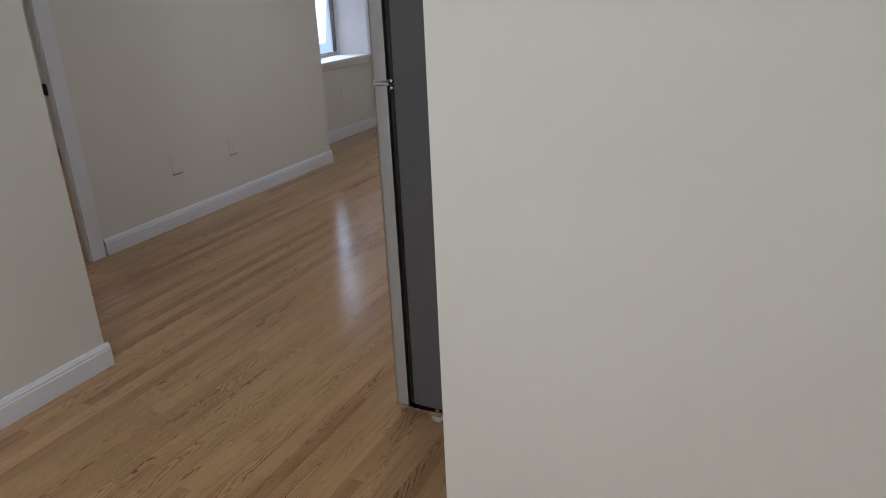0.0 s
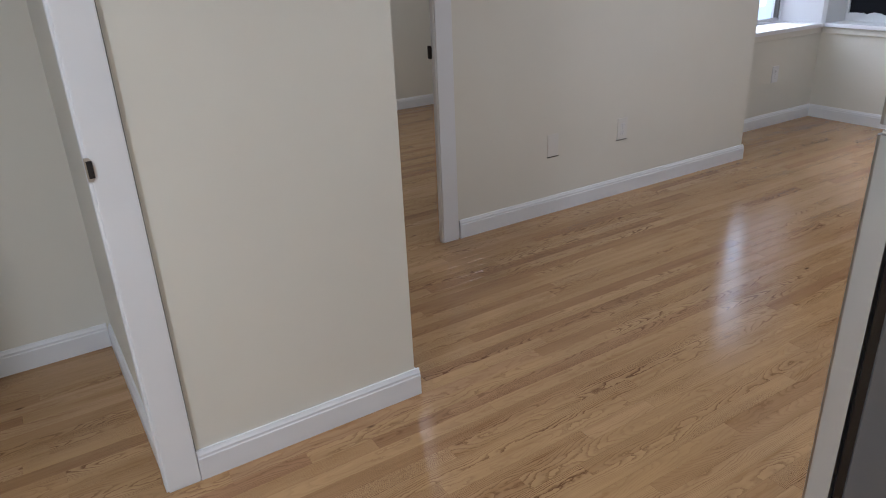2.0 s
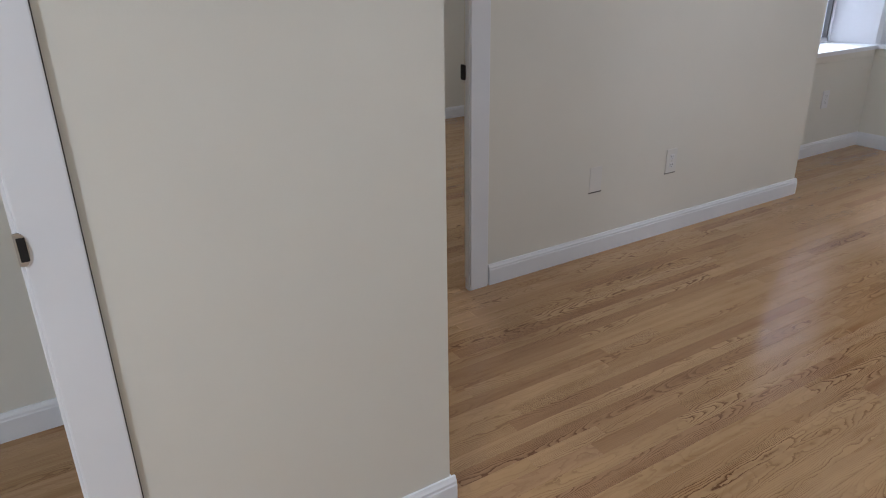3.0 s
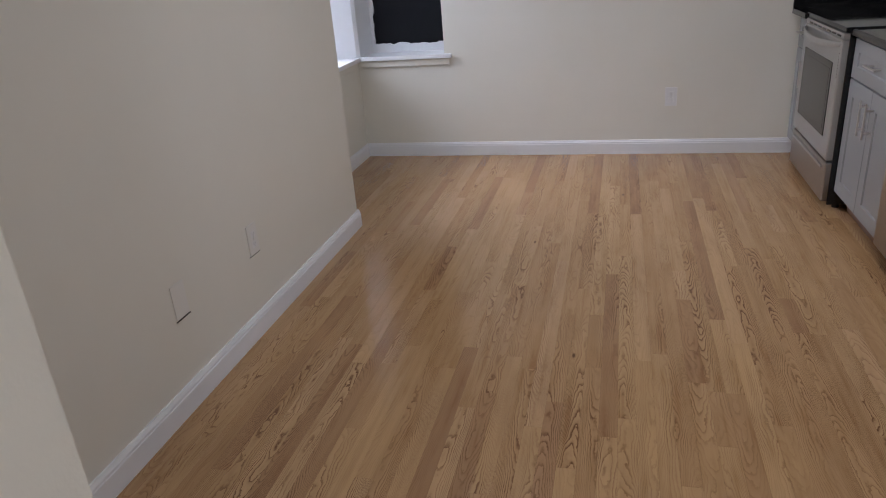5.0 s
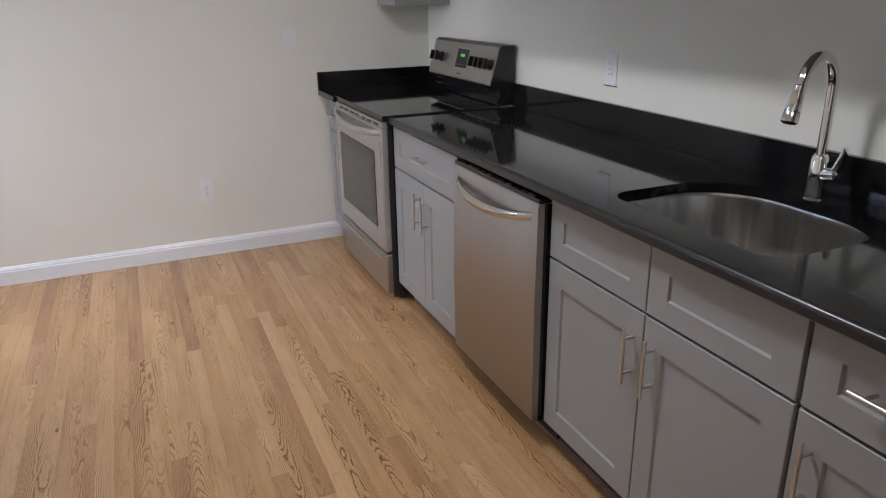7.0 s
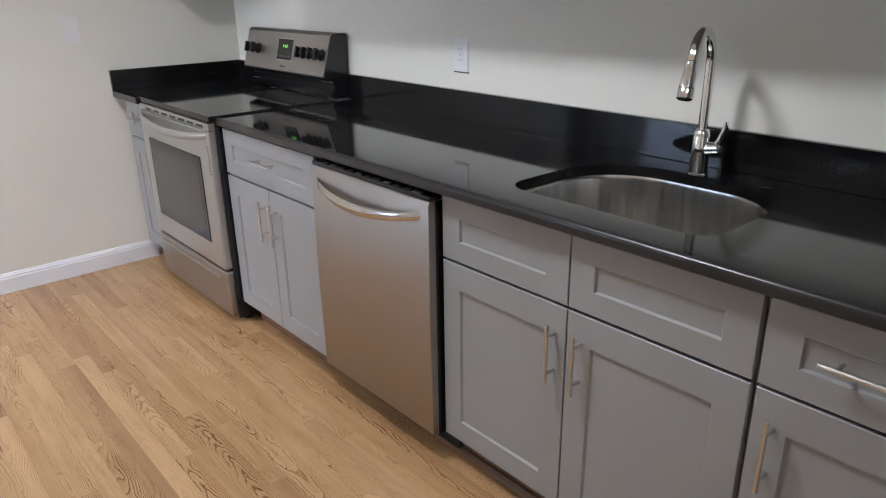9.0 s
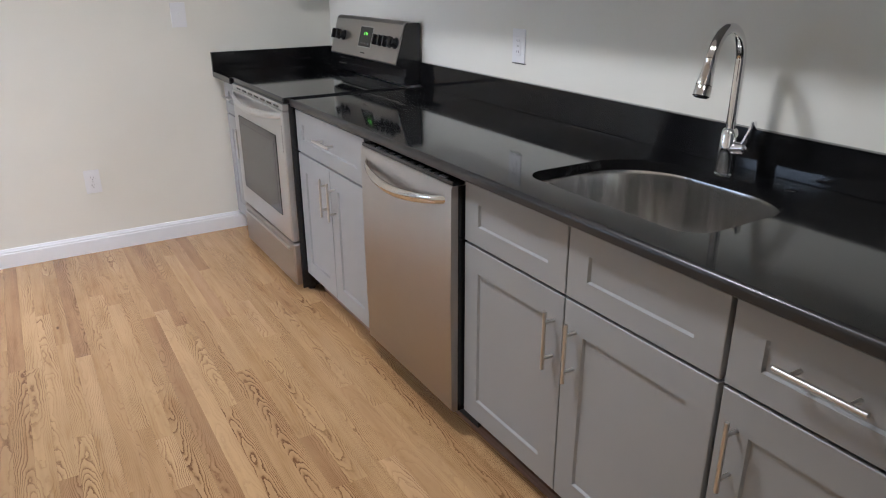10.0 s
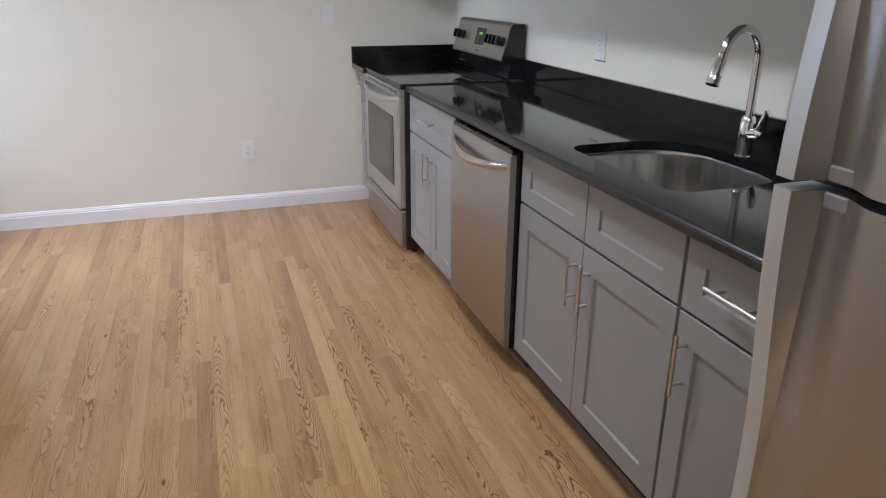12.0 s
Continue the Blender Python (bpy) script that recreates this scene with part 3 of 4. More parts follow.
def sink():
    ob = thing("sink", (-0.15, 4.17, 0.884), "undermounted brushed stainless steel D-shaped sink bowl", "sink")
    bm = bmesh.new()
    levels = [(-0.012, 0.884), (0.0, 0.8835), (0.003, 0.87), (0.006, 0.74), (0.014, 0.705), (0.035, 0.688), (0.07, 0.684)]
    rings = [[bm.verts.new((*p, z)) for p in sink_outline(i)] for i, z in levels]
    n = len(rings[0])
    for a, b in zip(rings, rings[1:]):
        for k in range(n):
            bm.faces.new((a[k], a[(k + 1) % n], b[(k + 1) % n], b[k]))
    bm.faces.new(rings[-1])
    part("bowl", bm, SINK, ob, "", True)
    bm = bmesh.new()
    sweep(bm, [(-0.12, 4.17, 0.685), (-0.12, 4.17, 0.6885), (-0.12, 4.17, 0.689)], [(0.044, 0.044), (0.042, 0.042), (0.03, 0.03)], 28, (1, 0, 0))
    part("drain", bm, CHROME, ob, "round chrome drain", True)
    return ob


sink()


def faucet():
    x, y, z = 0.074, 4.166, 0.914
    ob = thing("faucet", (x, y, z), "chrome gooseneck pull-down kitchen faucet with one lever behind the sink", "faucet")
    bm = bmesh.new()
    sweep(bm, [(x, y, z), (x, y, z + 0.004), (x, y, z + 0.006), (x, y, z + 0.05), (x, y, z + 0.058), (x, y, z + 0.10), (x, y, z + 0.118), (x, y, z + 0.122)],
          [(0.027, 0.027), (0.027, 0.027), (0.0235, 0.0235), (0.0235, 0.0235), (0.024, 0.024), (0.0235, 0.0235), (0.018, 0.018), (0.0135, 0.0135)], 24, (1, 0, 0))
    part("base", bm, CHROME, ob, "", True)
    r, top = 0.084, z + 0.372
    cx = x - r
    dirx, diry = math.cos(radians(14)), -math.sin(radians(14))
    pts = [(x, y, z + 0.12), (x, y, top - r - 0.05), (x, y, top - r)]
    for k in range(1, 17):
        a = radians(178 * k / 16) * 0.93
        s = r * (1 - math.cos(a))
        pts.append((x - s * dirx, y + s * diry, top - r + r * math.sin(a)))
    bm = bmesh.new()
    sweep(bm, pts, (0.0128, 0.0128), 16, (0, 1, 0))
    part("spout", bm, CHROME, ob, "", True)
    e, d = Vector(pts[-1]), (Vector(pts[-1]) - Vector(pts[-2])).normalized()
    bm = bmesh.new()
    sweep(bm, [e, e + d * 0.002, e + d * 0.004, e + d * 0.006, e + d * 0.030, e + d * 0.062, e + d * 0.064, e + d * 0.067, e + d * 0.088], [(0.0130,) * 2, (0.0145,) * 2, (0.0145,) * 2, (0.0135,) * 2, (0.0152,) * 2, (0.0192,) * 2, (0.0182,) * 2, (0.0194,) * 2, (0.0198,) * 2], 18, (0, 1, 0))
    head = part("spray_head", bm, CHROME, ob, "flared chrome spray head", True)
    bm = bmesh.new()
    sweep(bm, [e + d * 0.088, e + d * 0.091], [(0.0165,) * 2, (0.0155,) * 2], 18, (0, 1, 0))
    part("nozzle", bm, BLACK, head, "dark spray nozzle", True)
    bm = bmesh.new()
    sweep(bm, [(x, y - 0.015, z + 0.072), (x, y - 0.052, z + 0.078), (x, y - 0.056, z + 0.079)], [(0.0165,) * 2, (0.0165,) * 2, (0.012,) * 2], 18)
    part("valve", bm, CHROME, ob, "", True)
    bm = bmesh.new()
    sweep(bm, [(x, y - 0.042, z + 0.080), (x + 0.003, y - 0.052, z + 0.100), (x + 0.005, y - 0.060, z + 0.128), (x + 0.005, y - 0.062, z + 0.148)],
          [(0.011, 0.012), (0.014, 0.010), (0.015, 0.007), (0.009, 0.004)], 12, (0, 1, 0))
    part("lever", bm, CHROME, ob, "", True)
    return ob


faucet()
ob = thing("hole_cover", (0.095, 3.985, 0.914), "small round black cap on the worktop beside the faucet", "cap")
bm = bmesh.new()
sweep(bm, [(0.095, 3.985, 0.914), (0.095, 3.985, 0.916), (0.095, 3.985, 0.917)], [(0.022,) * 2, (0.021,) * 2, (0.014,) * 2], 20, (1, 0, 0))
part("cap", bm, BLACK, ob, "", True)


def bowed(y0, y1, x, z, bow, drop, n=14):
    """Points of a handle that bows out of a front, with its ends on the front."""
    pts = []
    for i in range(n + 1):
        u = i / n
        s = math.sin(math.pi * u) ** 0.6
        pts.append((x - bow * s, y0 + (y1 - y0) * u, z - drop * math.sin(math.pi * u)))
    return pts


def dishwasher():
    y0, y1 = 4.622, 5.222
    xf = -0.488
    ob = thing("dishwasher", (XK, 4.95, 0), "stainless steel dishwasher with a bowed handle and black top controls", "dishwasher")
    part("tub", boxes((XF + 0.02, XK - 0.05, y0 - 0.008, y1 + 0.008, 0.10, 0.880)), VOID, ob, "black tub sides")
    part("toe_panel", boxes((XF + 0.06, XF + 0.08, y0 - 0.008, y1 + 0.008, 0.003, 0.10)), VOID, ob, "black toe panel")
    bm = bmesh.new()
    prof = [(xf + 0.05, 0.105), (xf + 0.006, 0.105), (xf, 0.115), (xf - 0.004, 0.5), (xf - 0.001, 0.844), (xf + 0.004, 0.852), (xf + 0.05, 0.852)]
    profile(bm, prof, "y", y0, y1)
    part("door", bm, STEEL, ob, "brushed stainless steel door", True)
    part("door_side", boxes((xf + 0.022, xf + 0.055, y0 - 0.0012, y0 + 0.0, 0.106, 0.851)), BLACK, ob, "dark grey door edge")
    part("control_strip", boxes((xf + 0.004, xf + 0.046, y0 + 0.002, y1 - 0.002, 0.853, 0.866), bevel=0.002), BLACK, ob, "black top control strip")
    for i in range(11):
        yy = y0 + 0.05 + 0.047 * i
        part("button", boxes((xf + 0.010, xf + 0.022, yy, yy + (0.026 if i % 4 else 0.034), 0.866, 0.8672)), SLOT if i % 3 else STEEL_PLAIN, ob)
    bm = bmesh.new()
    pts = bowed(y0 + 0.035, y1 - 0.035, xf + 0.004, 0.806, 0.052, 0.026)
    sweep(bm, pts, [(0.006 + 0.005 * math.sin(math.pi * i / 14), 0.012 + 0.006 * math.sin(math.pi * i / 14)) for i in range(15)], 14)
    part("handle", bm, POLISHED, ob, "bowed steel handle", True)
    return ob


dishwasher()


def kitchen_range():
    y0, y1 = 5.940, 6.716
    xf = -0.512
    ob = thing("kitchen_range", (XK, 6.33, 0), "stainless steel electric range with a black glass cooktop", "stove")
    part("body", boxes((xf + 0.05, XK - 0.03, y0 + 0.004, y1 - 0.004, 0.03, 0.895)), BLACK, ob, "black enamel body")
    for yy in (y0 + 0.05, y1 - 0.05):
        bm = bmesh.new()
        sweep(bm, [(xf + 0.09, yy, 0.0), (xf + 0.09, yy, 0.03)], (0.018, 0.018), 12, (1, 0, 0))
        part("leg", bm, BLACK, ob)
    part("cooktop", boxes((xf + 0.008, XK - 0.09, y0 - 0.004, y1 + 0.004, 0.896, 0.921), bevel=0.004), BLACK_GLASS, ob, "black glass cooktop")
    # oven door
    d0, d1 = y0 + 0.006, y1 - 0.006
    door = part("oven_door", boxes((xf, xf + 0.048, d0, d1, 0.262, 0.862), bevel=0.006), STEEL_PLAIN, ob, "steel oven door")
    window = part("oven_window", boxes((xf - 0.003, xf + 0.004, d0 + 0.105, d1 - 0.08, 0.365, 0.742), bevel=0.002), BLACK_GLASS, door, "black glass border")
    part("glass", boxes((xf - 0.0036, xf - 0.0028, d0 + 0.140, d1 - 0.115, 0.400, 0.708)), OVEN_GLASS, window, "grey tinted oven glass")
    part("vent_strip", boxes((xf + 0.006, xf + 0.045, d0, d1, 0.864, 0.892), bevel=0.002), STEEL_PLAIN, ob, "steel vent trim")
    for i in range(7):
        yy = d0 + 0.05 + i * 0.095
        part("vent_slot", boxes((xf + 0.0035, xf + 0.0065, yy, yy + 0.06, 0.872, 0.880)), BLACK, ob)
    for i in range(9):
        zz = 0.80 - i * 0.014
        part("side_slot", boxes((xf - 0.001, xf + 0.001, d0 + 0.012, d0 + 0.020, zz - 0.005, zz)), BLACK, door)
    bm = bmesh.new()
    pts = bowed(d0 + 0.02, d1 - 0.02, xf + 0.006, 0.842, 0.05, 0.022)
    sweep(bm, pts, [(0.008, 0.014 + 0.004 * math.sin(math.pi * i / 14)) for i in range(15)], 14)
    part("handle", bm, STEEL_PLAIN, door, "bowed steel oven handle", True)
    part("storage_drawer", boxes((xf + 0.002, xf + 0.048, d0, d1, 0.045, 0.250), bevel=0.006), STEEL, ob, "steel storage drawer")
    part("drawer_lip", boxes((xf - 0.008, xf + 0.004, d0 + 0.05, d1 - 0.05, 0.212, 0.226), bevel=0.003), STEEL_PLAIN, ob, "raised drawer lip")
    part("side_trim", boxes((xf + 0.032, xf + 0.09, y0 - 0.004, y0 + 0.0055, 0.03, 0.893)), BLACK, ob, "black enamel side edge")
    # back panel
    bm = bmesh.new()
    prof = [(XK - 0.10, 0.921), (XK - 0.10, 0.985), (XK - 0.095, 0.995), (XK - 0.145, 1.010), (XK - 0.148, 1.022), (XK - 0.100, 1.188), (XK - 0.086, 1.200), (XK - 0.022, 1.200), (XK - 0.022, 0.921)]
    profile(bm, prof, "y", y0 + 0.016, y1 - 0.004)
    panel = part("back_panel", bm, BLACK, ob, "black upright back panel")
    bm = bmesh.new()
    prof = [(XK - 0.150, 1.016), (XK - 0.153, 1.022), (XK - 0.105, 1.193), (XK - 0.090, 1.206), (XK - 0.076, 1.206), (XK - 0.076, 1.201), (XK - 0.088, 1.201), (XK - 0.099, 1.190), (XK - 0.147, 1.022)]
    profile(bm, prof, "y", y0 + 0.018, y1 - 0.006)
    face = part("control_face", bm, STEEL_FACE, panel, "tilted steel control face")
    part("panel_trim", boxes((XK - 0.106, XK - 0.0995, y0 + 0.018, y1 - 0.006, 0.992, 0.996)), CHROME, panel, "bright trim line")
    part("panel_ledge", boxes((XK - 0.112, XK - 0.099, y0 + 0.018, y1 - 0.006, 0.924, 0.962), bevel=0.003), BLACK_GLASS, panel, "glossy black ledge")
    panel.location = (0.017, 0.0, 0)
    tilt = math.atan2(0.048, 0.171)

    def on_face(yy, h, out):
        """A point on the tilted face: h up along it, out from it."""
        bx, bz = XK - 0.153, 1.022
        return Vector((bx + h * math.sin(tilt) - out * math.cos(tilt), yy, bz + h * math.cos(tilt) + out * math.sin(tilt)))

    def face_box(name, ya, yb, h0, h1, o0, o1, mat, label=""):
        bm = bmesh.new()
        vs = [bm.verts.new(on_face(yy, h, o)) for yy in (ya, yb) for h in (h0, h1) for o in (o0, o1)]
        for f in ((0, 1, 3, 2), (4, 6, 7, 5), (0, 4, 5, 1), (2, 3, 7, 6), (0, 2, 6, 4), (1, 5, 7, 3)):
            bm.faces.new([vs[k] for k in f])
        return part(name, bm, mat, panel, label)
    face_box("display_bezel", 6.245, 6.390, 0.047, 0.152, -0.001, 0.002, STEEL_PLAIN)
    face_box("display", 6.251, 6.384, 0.052, 0.147, 0.002, 0.0035, BLACK_GLASS, "dark display window")
    for k in range(3):
        face_box("digit", 6.327 - 0.013 * k - (0.005 if k > 0 else 0), 6.327 - 0.013 * k - (0.005 if k > 0 else 0) + 0.007, 0.108, 0.122, 0.0036, 0.0042, DISPLAY, "glowing green digit")
    for k in range(6):
        face_box("display_button", 6.270 + 0.018 * k, 6.280 + 0.018 * k, 0.064, 0.070, 0.0036, 0.0042, GREY_SIDE)
    face_box("badge", 6.300, 6.350, 0.018, 0.024, 0.0, 0.0008, SLOT, "small plain badge")
    for yy in (6.640, 6.582, 6.152, 6.098, 6.048, 5.995):
        bm = bmesh.new()
        c0, c1, c2 = on_face(yy, 0.092, 0), on_face(yy, 0.092, 0.004), on_face(yy, 0.092, 0.028)
        sweep(bm, [c0, c1, c1 + (c2 - c1) * 0.05, c2, on_face(yy, 0.092, 0.031)], [(0.026,) * 2, (0.026,) * 2, (0.021,) * 2, (0.019,) * 2, (0.016,) * 2], 20, (0, 1, 0))
        knob = part("knob", bm, BLACK, panel, "round black control knob", True)
        bm = bmesh.new()
        vs = [bm.verts.new(on_face(y2, h, o)) for y2 in (yy - 0.005, yy + 0.005) for h in (0.068, 0.116) for o in (0.024, 0.044)]
        for f in ((0, 1, 3, 2), (4, 6, 7, 5), (0, 4, 5, 1), (2, 3, 7, 6), (0, 2, 6, 4), (1, 5, 7, 3)):
            bm.faces.new([vs[k] for k in f])
        part("grip", bm, BLACK, knob)
    ob.location.x -= 0.012
    return ob


kitchen_range()


def upper_cabinet(y0, y1, z0, label):
    ob = thing("wall_cabinet", (XK, (y0 + y1) / 2, z0), label, "cabinet", "kitchen wall cabinets")
    part("body", boxes((XK - 0.31, XK - 0.002, y0, y1, z0, 2.28)), CABINET, ob)
    n = 2 if y1 - y0 > 0.5 else 1
    w = (y1 - y0) / n
    for i in range(n):
        part("door", shaker(bmesh.new(), y0 + w * i + 0.002, y0 + w * (i + 1) - 0.002, z0 + 0.002, 2.278, XK - 0.331), CABINET, ob)
    return ob


UP = 1.45
upper_cabinet(6.735, 7.035, 1.375, "narrow light grey wall cabinet in the corner")
upper_cabinet(5.965, 6.725, 1.83, "short light grey wall cabinet above the range")
upper_cabinet(5.20, 5.955, UP, "light grey wall cabinet with two doors over the worktop")
upper_cabinet(4.44, 5.195, UP, "light grey wall cabinet with two doors over the worktop")
upper_cabinet(3.42, 4.435, UP, "light grey wall cabinet with two doors above the sink")


def refrigerator():
    y0, y1 = 2.57, 3.282
    xb = -0.572
    xd = -0.642
    zs = 1.130
    ob = thing("refrigerator", (XK, 2.94, 0), "stainless steel top-freezer refrigerator with dark grey sides and scooped door handles", "refrigerator")
    part("body", boxes((xb, XK - 0.03, y0, y1, 0.055, 1.72), bevel=0.004), GREY_SIDE, ob, "dark grey textured body")
    part("gasket", boxes((xb - 0.021, xb, y0 + 0.010, y1 - 0.010, 0.06, 1.70)), BLACK, ob, "black rubber door seal")

    def door(z0, z1, down):
        bm = bmesh.new()
        width = y1 - y0
        us = [0.0, 0.0015, 0.004, 0.008, 0.025, 0.036, 0.040, 0.042, 0.045]
        us += [0.045 + 0.0025 * k for k in range(1, 7)] + [0.060 + 0.0065 * k for k in range(1, 15)] + [0.18, 0.22]
        us += [0.25 + (width - 0.258) * k / 14 for k in range(15)] + [width - 0.005, width - 0.002, width]
        ny, nz = len(us) - 1, 36
        g = []
        for u in us:
            row = []
            for j in range(nz + 1):
                z = z0 + (z1 - z0) * j / nz
                far = (z1 - z) if down else (z - z0)
                dep = 0.020 * max(0.0, 1 - far / 0.60) ** 0.8
                lip = 0.030 * (0.5 + 0.5 * math.cos(math.pi * min(1.0, far / 0.50)))
                x = xd - 0.003 * math.sin(math.pi * u / width)
                if u <= 0.040:
                    x -= lip
                elif u <= 0.052:
                    s = (u - 0.040) / 0.012
                    x += (dep + lip) * s ** 0.8 - lip
                else:
                    s = min(1.0, max(0.0, u - 0.085) / 0.070)
                    x += dep * (0.5 + 0.5 * math.cos(math.pi * s))
                for e in (u, width - u):
                    if e < 0.008:
                        x += 0.008 * (1 - math.sqrt(max(0.0, 1 - (1 - e / 0.008) ** 2)))
                row.append(bm.verts.new((x, y1 - u, z)))
            g.append(row)
        for i in range(ny):
            for j in range(nz):
                bm.faces.new((g[i][j], g[i + 1][j], g[i + 1][j + 1], g[i][j + 1]))
        rim = [g[i][0] for i in range(ny + 1)] + [g[ny][j] for j in range(1, nz + 1)] + [g[i][nz] for i in range(ny - 1, -1, -1)] + [g[0][j] for j in range(nz - 1, 0, -1)]
        back = [bm.verts.new((xb - 0.022, v.co.y, v.co.z)) for v in rim]
        n = len(rim)
        for k in range(n):
            bm.faces.new((rim[k], rim[(k + 1) % n], back[(k + 1) % n], back[k]))
        bm.faces.new(back)
        leaf = part("door", bm, STEEL_V, ob, "brushed stainless steel door", True)
        leaf.data.materials.append(SILVER)
        for poly in leaf.data.polygons:
            yy = poly.center.y + 2.94
            if yy > y1 - 0.040 or yy < y0 + 0.0005:
                poly.material_index = 1
        return leaf
    low = door(0.046, zs - 0.008, True)
    up = door(zs + 0.008, 1.715, False)
    part("handle_cap", boxes((xd + 0.0145, xd + 0.060, y1 - 0.096, y1 - 0.0535, zs - 0.032, zs - 0.0078), bevel=0.003), CAP_GREY, low, "grey handle cap")
    part("handle_cap", boxes((xd + 0.0145, xd + 0.060, y1 - 0.096, y1 - 0.0535, zs + 0.0078, zs + 0.032), bevel=0.003), CAP_GREY, up, "grey handle cap")
    hinge = part("hinge", boxes((xd + 0.010, xb + 0.004, y0 - 0.003, y0 + 0.05, zs - 0.0045, zs + 0.0005), bevel=0.001), CHROME, ob, "chrome middle hinge")
    part("hinge_block", boxes((xb - 0.014, xb + 0.002, y0 - 0.004, y0 + 0.002, zs - 0.010, zs + 0.008), bevel=0.001), BLACK, hinge)
    bm = bmesh.new()
    for zz in (0.008, -0.012):
        sweep(bm, [(xb - 0.002, y0 - 0.009, zs + zz), (xb - 0.002, y0 - 0.002, zs + zz)], (0.004, 0.004), 10)
    part("hinge_screws", bm, CHROME, hinge)
    part("bottom_bracket", profile(bmesh.new(), [(xd - 0.002, 0.044), (xb + 0.02, 0.038), (xb + 0.10, 0.044), (xb + 0.10, 0.026), (xb + 0.06, 0.024), (xb + 0.03, 0.030), (xd - 0.002, 0.037)], "y", y0 + 0.002, y0 + 0.03), CHROME, ob, "steel bottom hinge bracket")
    for yy in (y0 + 0.02, y1 - 0.06):
        bm = bmesh.new()
        sweep(bm, [(xb + 0.082, yy - 0.012, 0.022), (xb + 0.082, yy + 0.012, 0.022)], (0.022, 0.022), 20)
        part("roller", bm, CLEAR, ob, "hazy plastic roller", True)
    part("kick_grille", boxes((xb + 0.05, xb + 0.07, y0 + 0.05, y1 - 0.02, 0.01, 0.06)), BLACK, ob, "black kick grille")
    ob.rotation_euler.z = -0.012
    ob.location.y -= 0.010
    return ob


refrigerator()

# ---- plates on the walls ----


def wall_plate(at, face, kind, label):
    """A cover plate; face: 'x+', 'x-' or 'y-' is the way it looks."""
    ob = thing("switch_plate" if kind == "switch" else "outlet" if kind == "outlet" else "blank_plate", at, label, "light switch" if kind == "switch" else "outlet" if kind == "outlet" else "cover plate")

    def oriented(a0, a1, z0, z1, d0, d1, bevel=0.0):
        x, y, z = at
        bm = bmesh.new()
        if face == "x+":
            box(bm, x + d0, x + d1, y + a0, y + a1, z + z0, z + z1, bevel)
        elif face == "x-":
            box(bm, x - d1, x - d0, y + a0, y + a1, z + z0, z + z1, bevel)
        else:
            box(bm, x + a0, x + a1, y - d1, y - d0, z + z0, z + z1, bevel)
        return bm
    part("plate", oriented(-0.038, 0.038, -0.062, 0.062, 0, 0.0028 if kind == "blank" else 0.006, 0.0012), PLATE_WALL if at[0] == XC else PLATE, ob)
    if kind == "outlet":
        for dz in (-0.021, 0.021):
            part("socket", oriented(-0.016, 0.016, dz - 0.014, dz + 0.014, 0.006, 0.008, 0.001), PLATE, ob)
            for da, h in ((-0.0065, 0.0045), (0.0065, 0.0035)):
                part("slot", oriented(da - 0.001, da + 0.001, dz - h + 0.003, dz + h + 0.003, 0.0078, 0.0084), SLOT, ob)
            part("slot", oriented(-0.002, 0.002, dz - 0.010, dz - 0.006, 0.0078, 0.0084), SLOT, ob)
    elif kind == "decora":
        part("insert", oriented(-0.0165, 0.0165, -0.034, 0.034, 0.006, 0.0085, 0.001), PLATE, ob)
        for dz in (-0.020, 0.020):
            for da in (-0.006, 0.006):
                part("slot", oriented(da - 0.001, da + 0.001, dz - 0.004, dz + 0.004, 0.0083, 0.0089), SLOT, ob)
        part("test_button", oriented(-0.006, 0.006, -0.003, 0.003, 0.0083, 0.0095), CLEAR, ob)
    elif kind == "switch":
        part("toggle", oriented(-0.004, 0.004, -0.002, 0.012, 0.006, 0.018, 0.001), PLATE, ob)
    if (face == "x+" and at[0] == XC) or face == "x-":
        # narrow dark strip just below the plate
        part("lower_strip", oriented(-0.040, 0.040, -0.0665, -0.0622, 0, 0.003), SLOT, ob, "thin dark strip along the plate's lower edge")
    if kind != "blank":
        part("screw", oriented(-0.003, 0.003, -0.003, 0.003, 0.006, 0.0068), CLEAR, ob)
    return ob


wall_plate((XC, 3.941, 0.387), "x+", "blank", "white blank cover plate low on the cream wall beside the doorway")
wall_plate((XC, 4.461, 0.394), "x+", "outlet", "white duplex outlet low on the long cream wall")
wall_plate((XW, 6.53, 0.40), "x+", "outlet", "white duplex outlet below the daylight window")
wall_plate((-1.219, YN, 0.390), "y-", "outlet", "white duplex outlet low on the far cream wall")
wall_plate((-0.668, YN, 1.213), "y-", "switch", "white light switch on the far wall beside the range")
wall_plate((XK, 5.218, 1.153), "x-", "decora", "white outlet with test buttons above the granite backsplash")


def strike(at, label, w, h, round_hole):
    ob = thing("latch_plate", at, label, "latch plate")
    x, y, z = at
    bm = bmesh.new()
    n = 20
    pts = []
    for k in range(n):
        a = 2 * math.pi * k / n
        e = 0.55 if round_hole else 0.25
        pts.append((x + w * math.copysign(abs(math.cos(a)) ** e, math.cos(a)), z + h * math.copysign(abs(math.sin(a)) ** e, math.sin(a))))
    profile(bm, pts, "y", y - 0.0025, y + 0.001)
    part("plate", bm, BRONZE, ob)
    part("hole", boxes((x - w * 0.35, x + w * 0.35, y - 0.0032, y - 0.0024, z - h * 0.35, z + h * 0.35)), VOID, ob)
    return ob



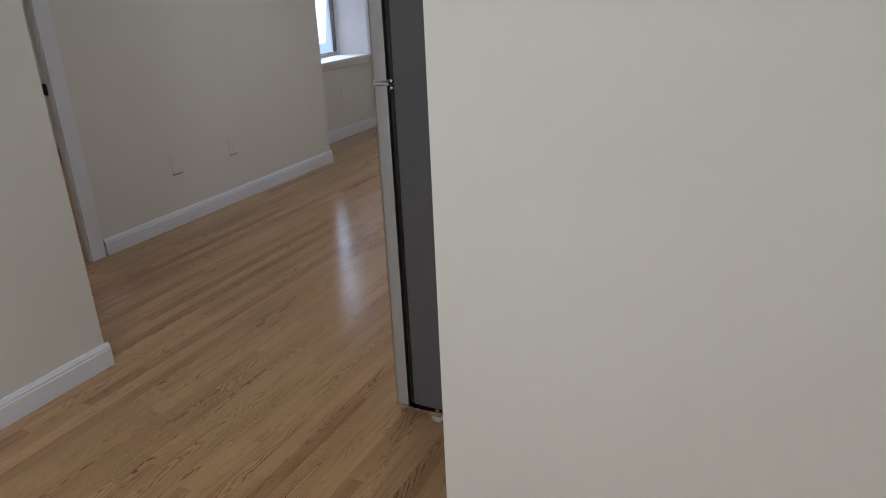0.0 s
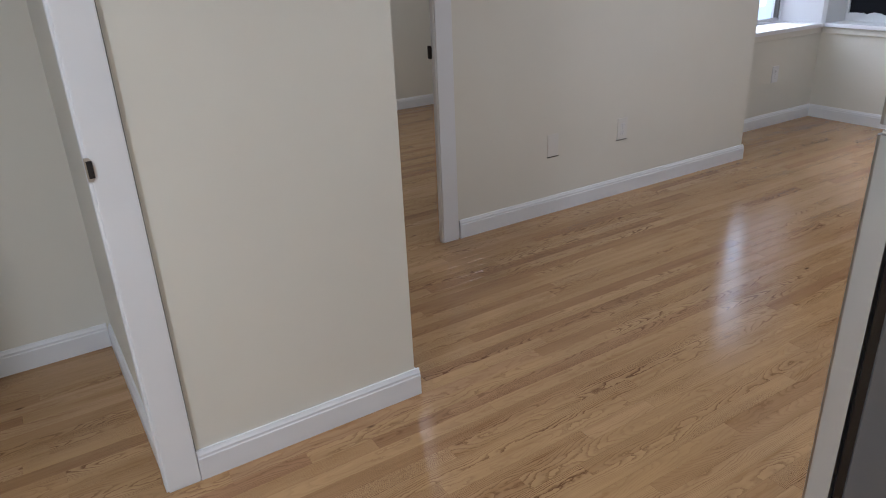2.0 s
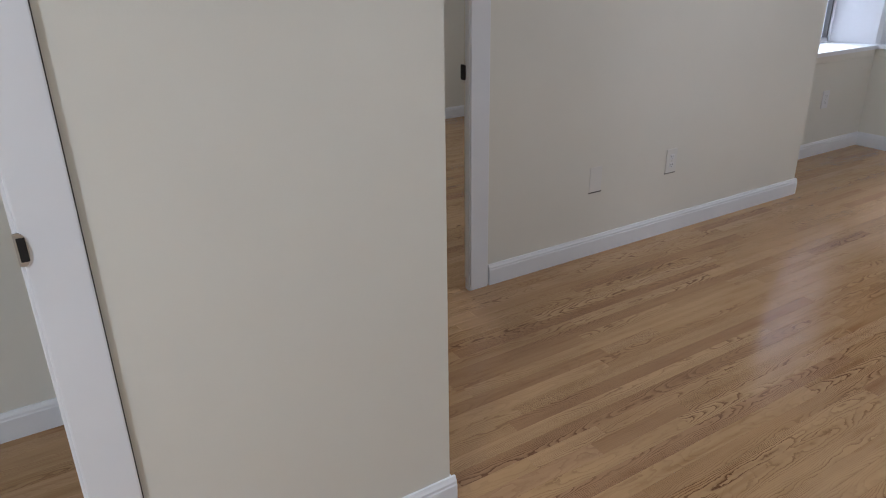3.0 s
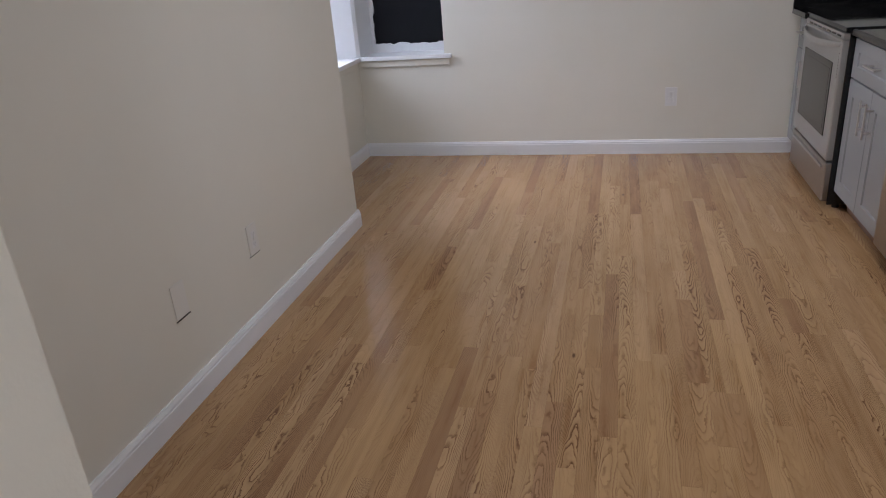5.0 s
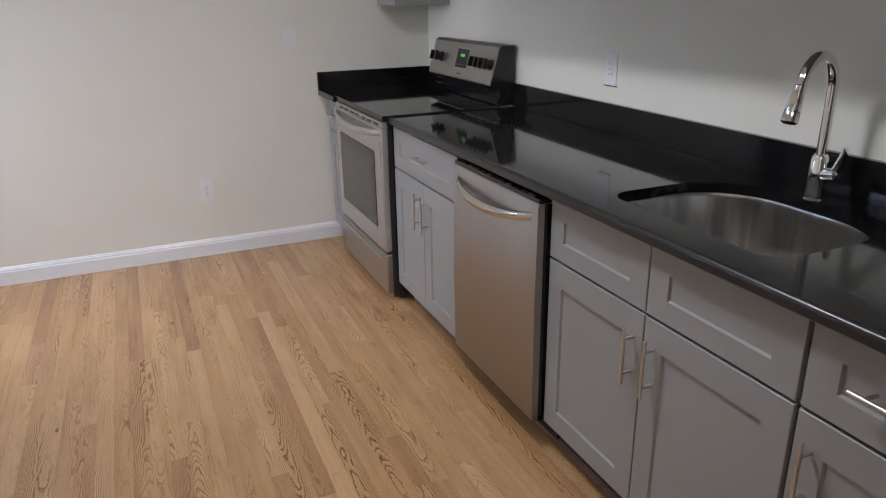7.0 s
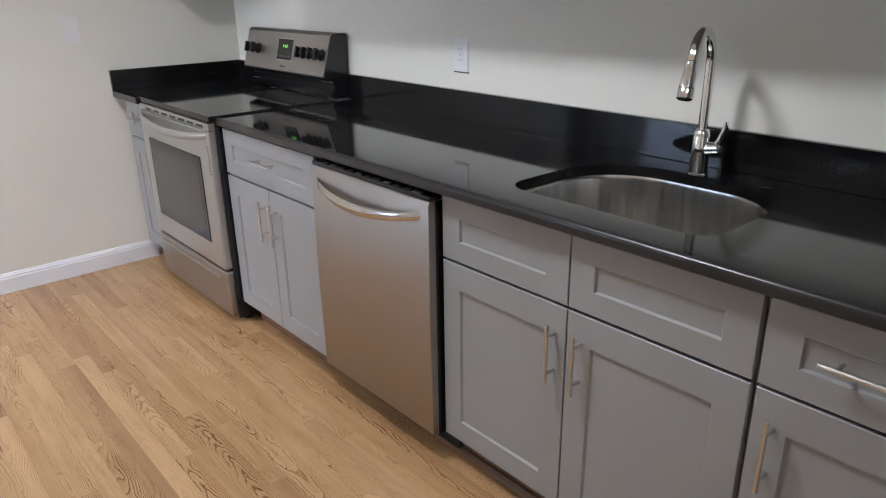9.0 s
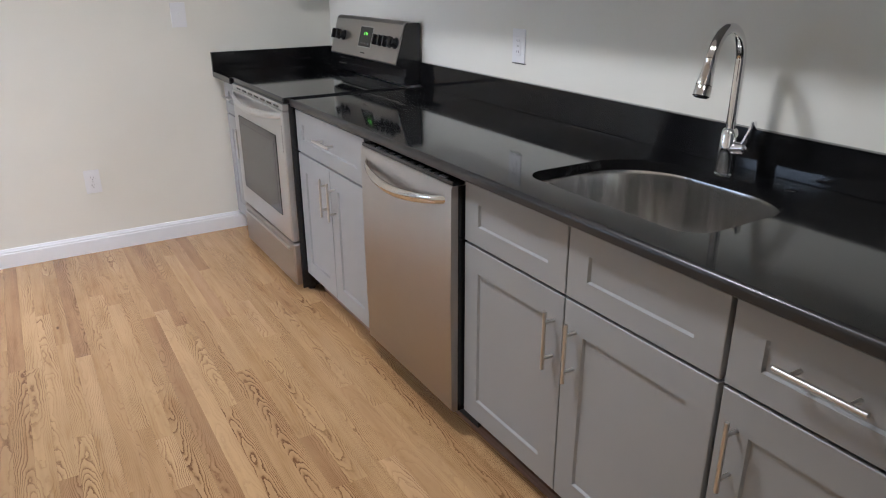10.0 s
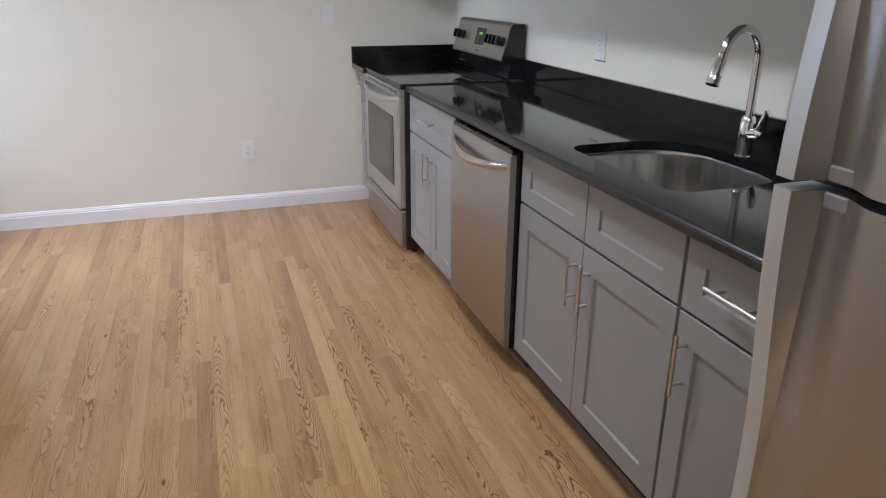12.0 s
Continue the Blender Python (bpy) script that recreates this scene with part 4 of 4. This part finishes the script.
strike((-2.999, 3.204, 0.955), "dark bronze strike plate on the white bedroom door jamb", 0.016, 0.030, False)
ob = thing("latch_plate", (-1.883, 1.60, 0.965), "dark bronze rounded latch lip on the white door jamb", "latch plate")
bm = bmesh.new()
pts = [(1.591, 0.937), (1.599, 0.936)] + [(1.599 + 0.011 * math.cos(radians(a)), 0.965 + 0.029 * math.sin(radians(a))) for a in range(-80, 81, 16)] + [(1.599, 0.994), (1.591, 0.993)]
profile(bm, pts, "x", -1.8845, -1.8800)
part("plate", bm, NICKEL, ob, "worn nickel lip")
part("hole", boxes((-1.8805, -1.8790, 1.5945, 1.6075, 0.944, 0.986), bevel=0.0005), VOID, ob)

# ---- oak strips ----
PLANK = 0.0572
LENGTHS = [0.28 + 0.11 * i for i in range(13)]


def plank_verts(length):
    w, l, e = PLANK / 2 - 0.0001, length / 2 - 0.0001, 0.0004
    v = [(s * w, r * l, -0.018) for s, r in ((-1, -1), (1, -1), (1, 1), (-1, 1))]
    v += [(s * w, r * l, -e) for s, r in ((-1, -1), (1, -1), (1, 1), (-1, 1))]
    v += [(s * (w - e), r * (l - e), 0) for s, r in ((-1, -1), (1, -1), (1, 1), (-1, 1))]
    f = [(8, 9, 10, 11)]
    for a, b in ((0, 4), (4, 8)):
        for k in range(4):
            j = (k + 1) % 4
            f.append((a + k, a + j, b + j, b + k))
    return v, f


plank_meshes = []
for L in LENGTHS:
    v, f = plank_verts(L)
    me = bpy.data.meshes.new("floorboard")
    me.from_pydata(v, [], f)
    me.materials.append(OAK)
    plank_meshes.append(me)
floor = tagged(new("floor"), "honey-coloured oak strip floor with a satin varnish", "floor", "", "structure")
rng = random.Random(11)
near, far_v, far_f = 0, [], []
x = -6.0
while x < 1.5:
    y = -0.75 - rng.uniform(0, 0.9)
    while y < YN:
        i = rng.randrange(len(LENGTHS))
        L = LENGTHS[i]
        cx, cy = x + PLANK / 2, y + L / 2
        y += L
        if y < -0.7:
            continue
        if cx < -3.1 and (cy < 1.3 or cy > 5.9) and not (cx > -3.45 and cy > 5):
            continue
        if -2.9 < cx < -0.45 and cy > 1.65 and near < 300 and y < YN + 0.06:
            ob = bpy.data.objects.new("floorboard", plank_meshes[i])
            scene.collection.objects.link(ob)
            ob.parent = floor
            ob.location = (cx, cy, 0)
            near += 1
        else:
            v, f = plank_verts(L)
            n0 = len(far_v)
            low, high = (1.28, 5.95) if cx < -3.45 else (-0.80, YN + 0.04)
            far_v += [(p[0] + cx, min(max(p[1] + cy, low), high), p[2]) for p in v]
            far_f += [tuple(k + n0 for k in q) for q in f]
    x += PLANK
me = bpy.data.meshes.new("far_floorboards")
me.from_pydata(far_v, [], far_f)
me.materials.append(OAK_FAR)
rest = new("far_floorboards", me)
rest.parent = floor
tagged(rest, "", "", "", "stuff")
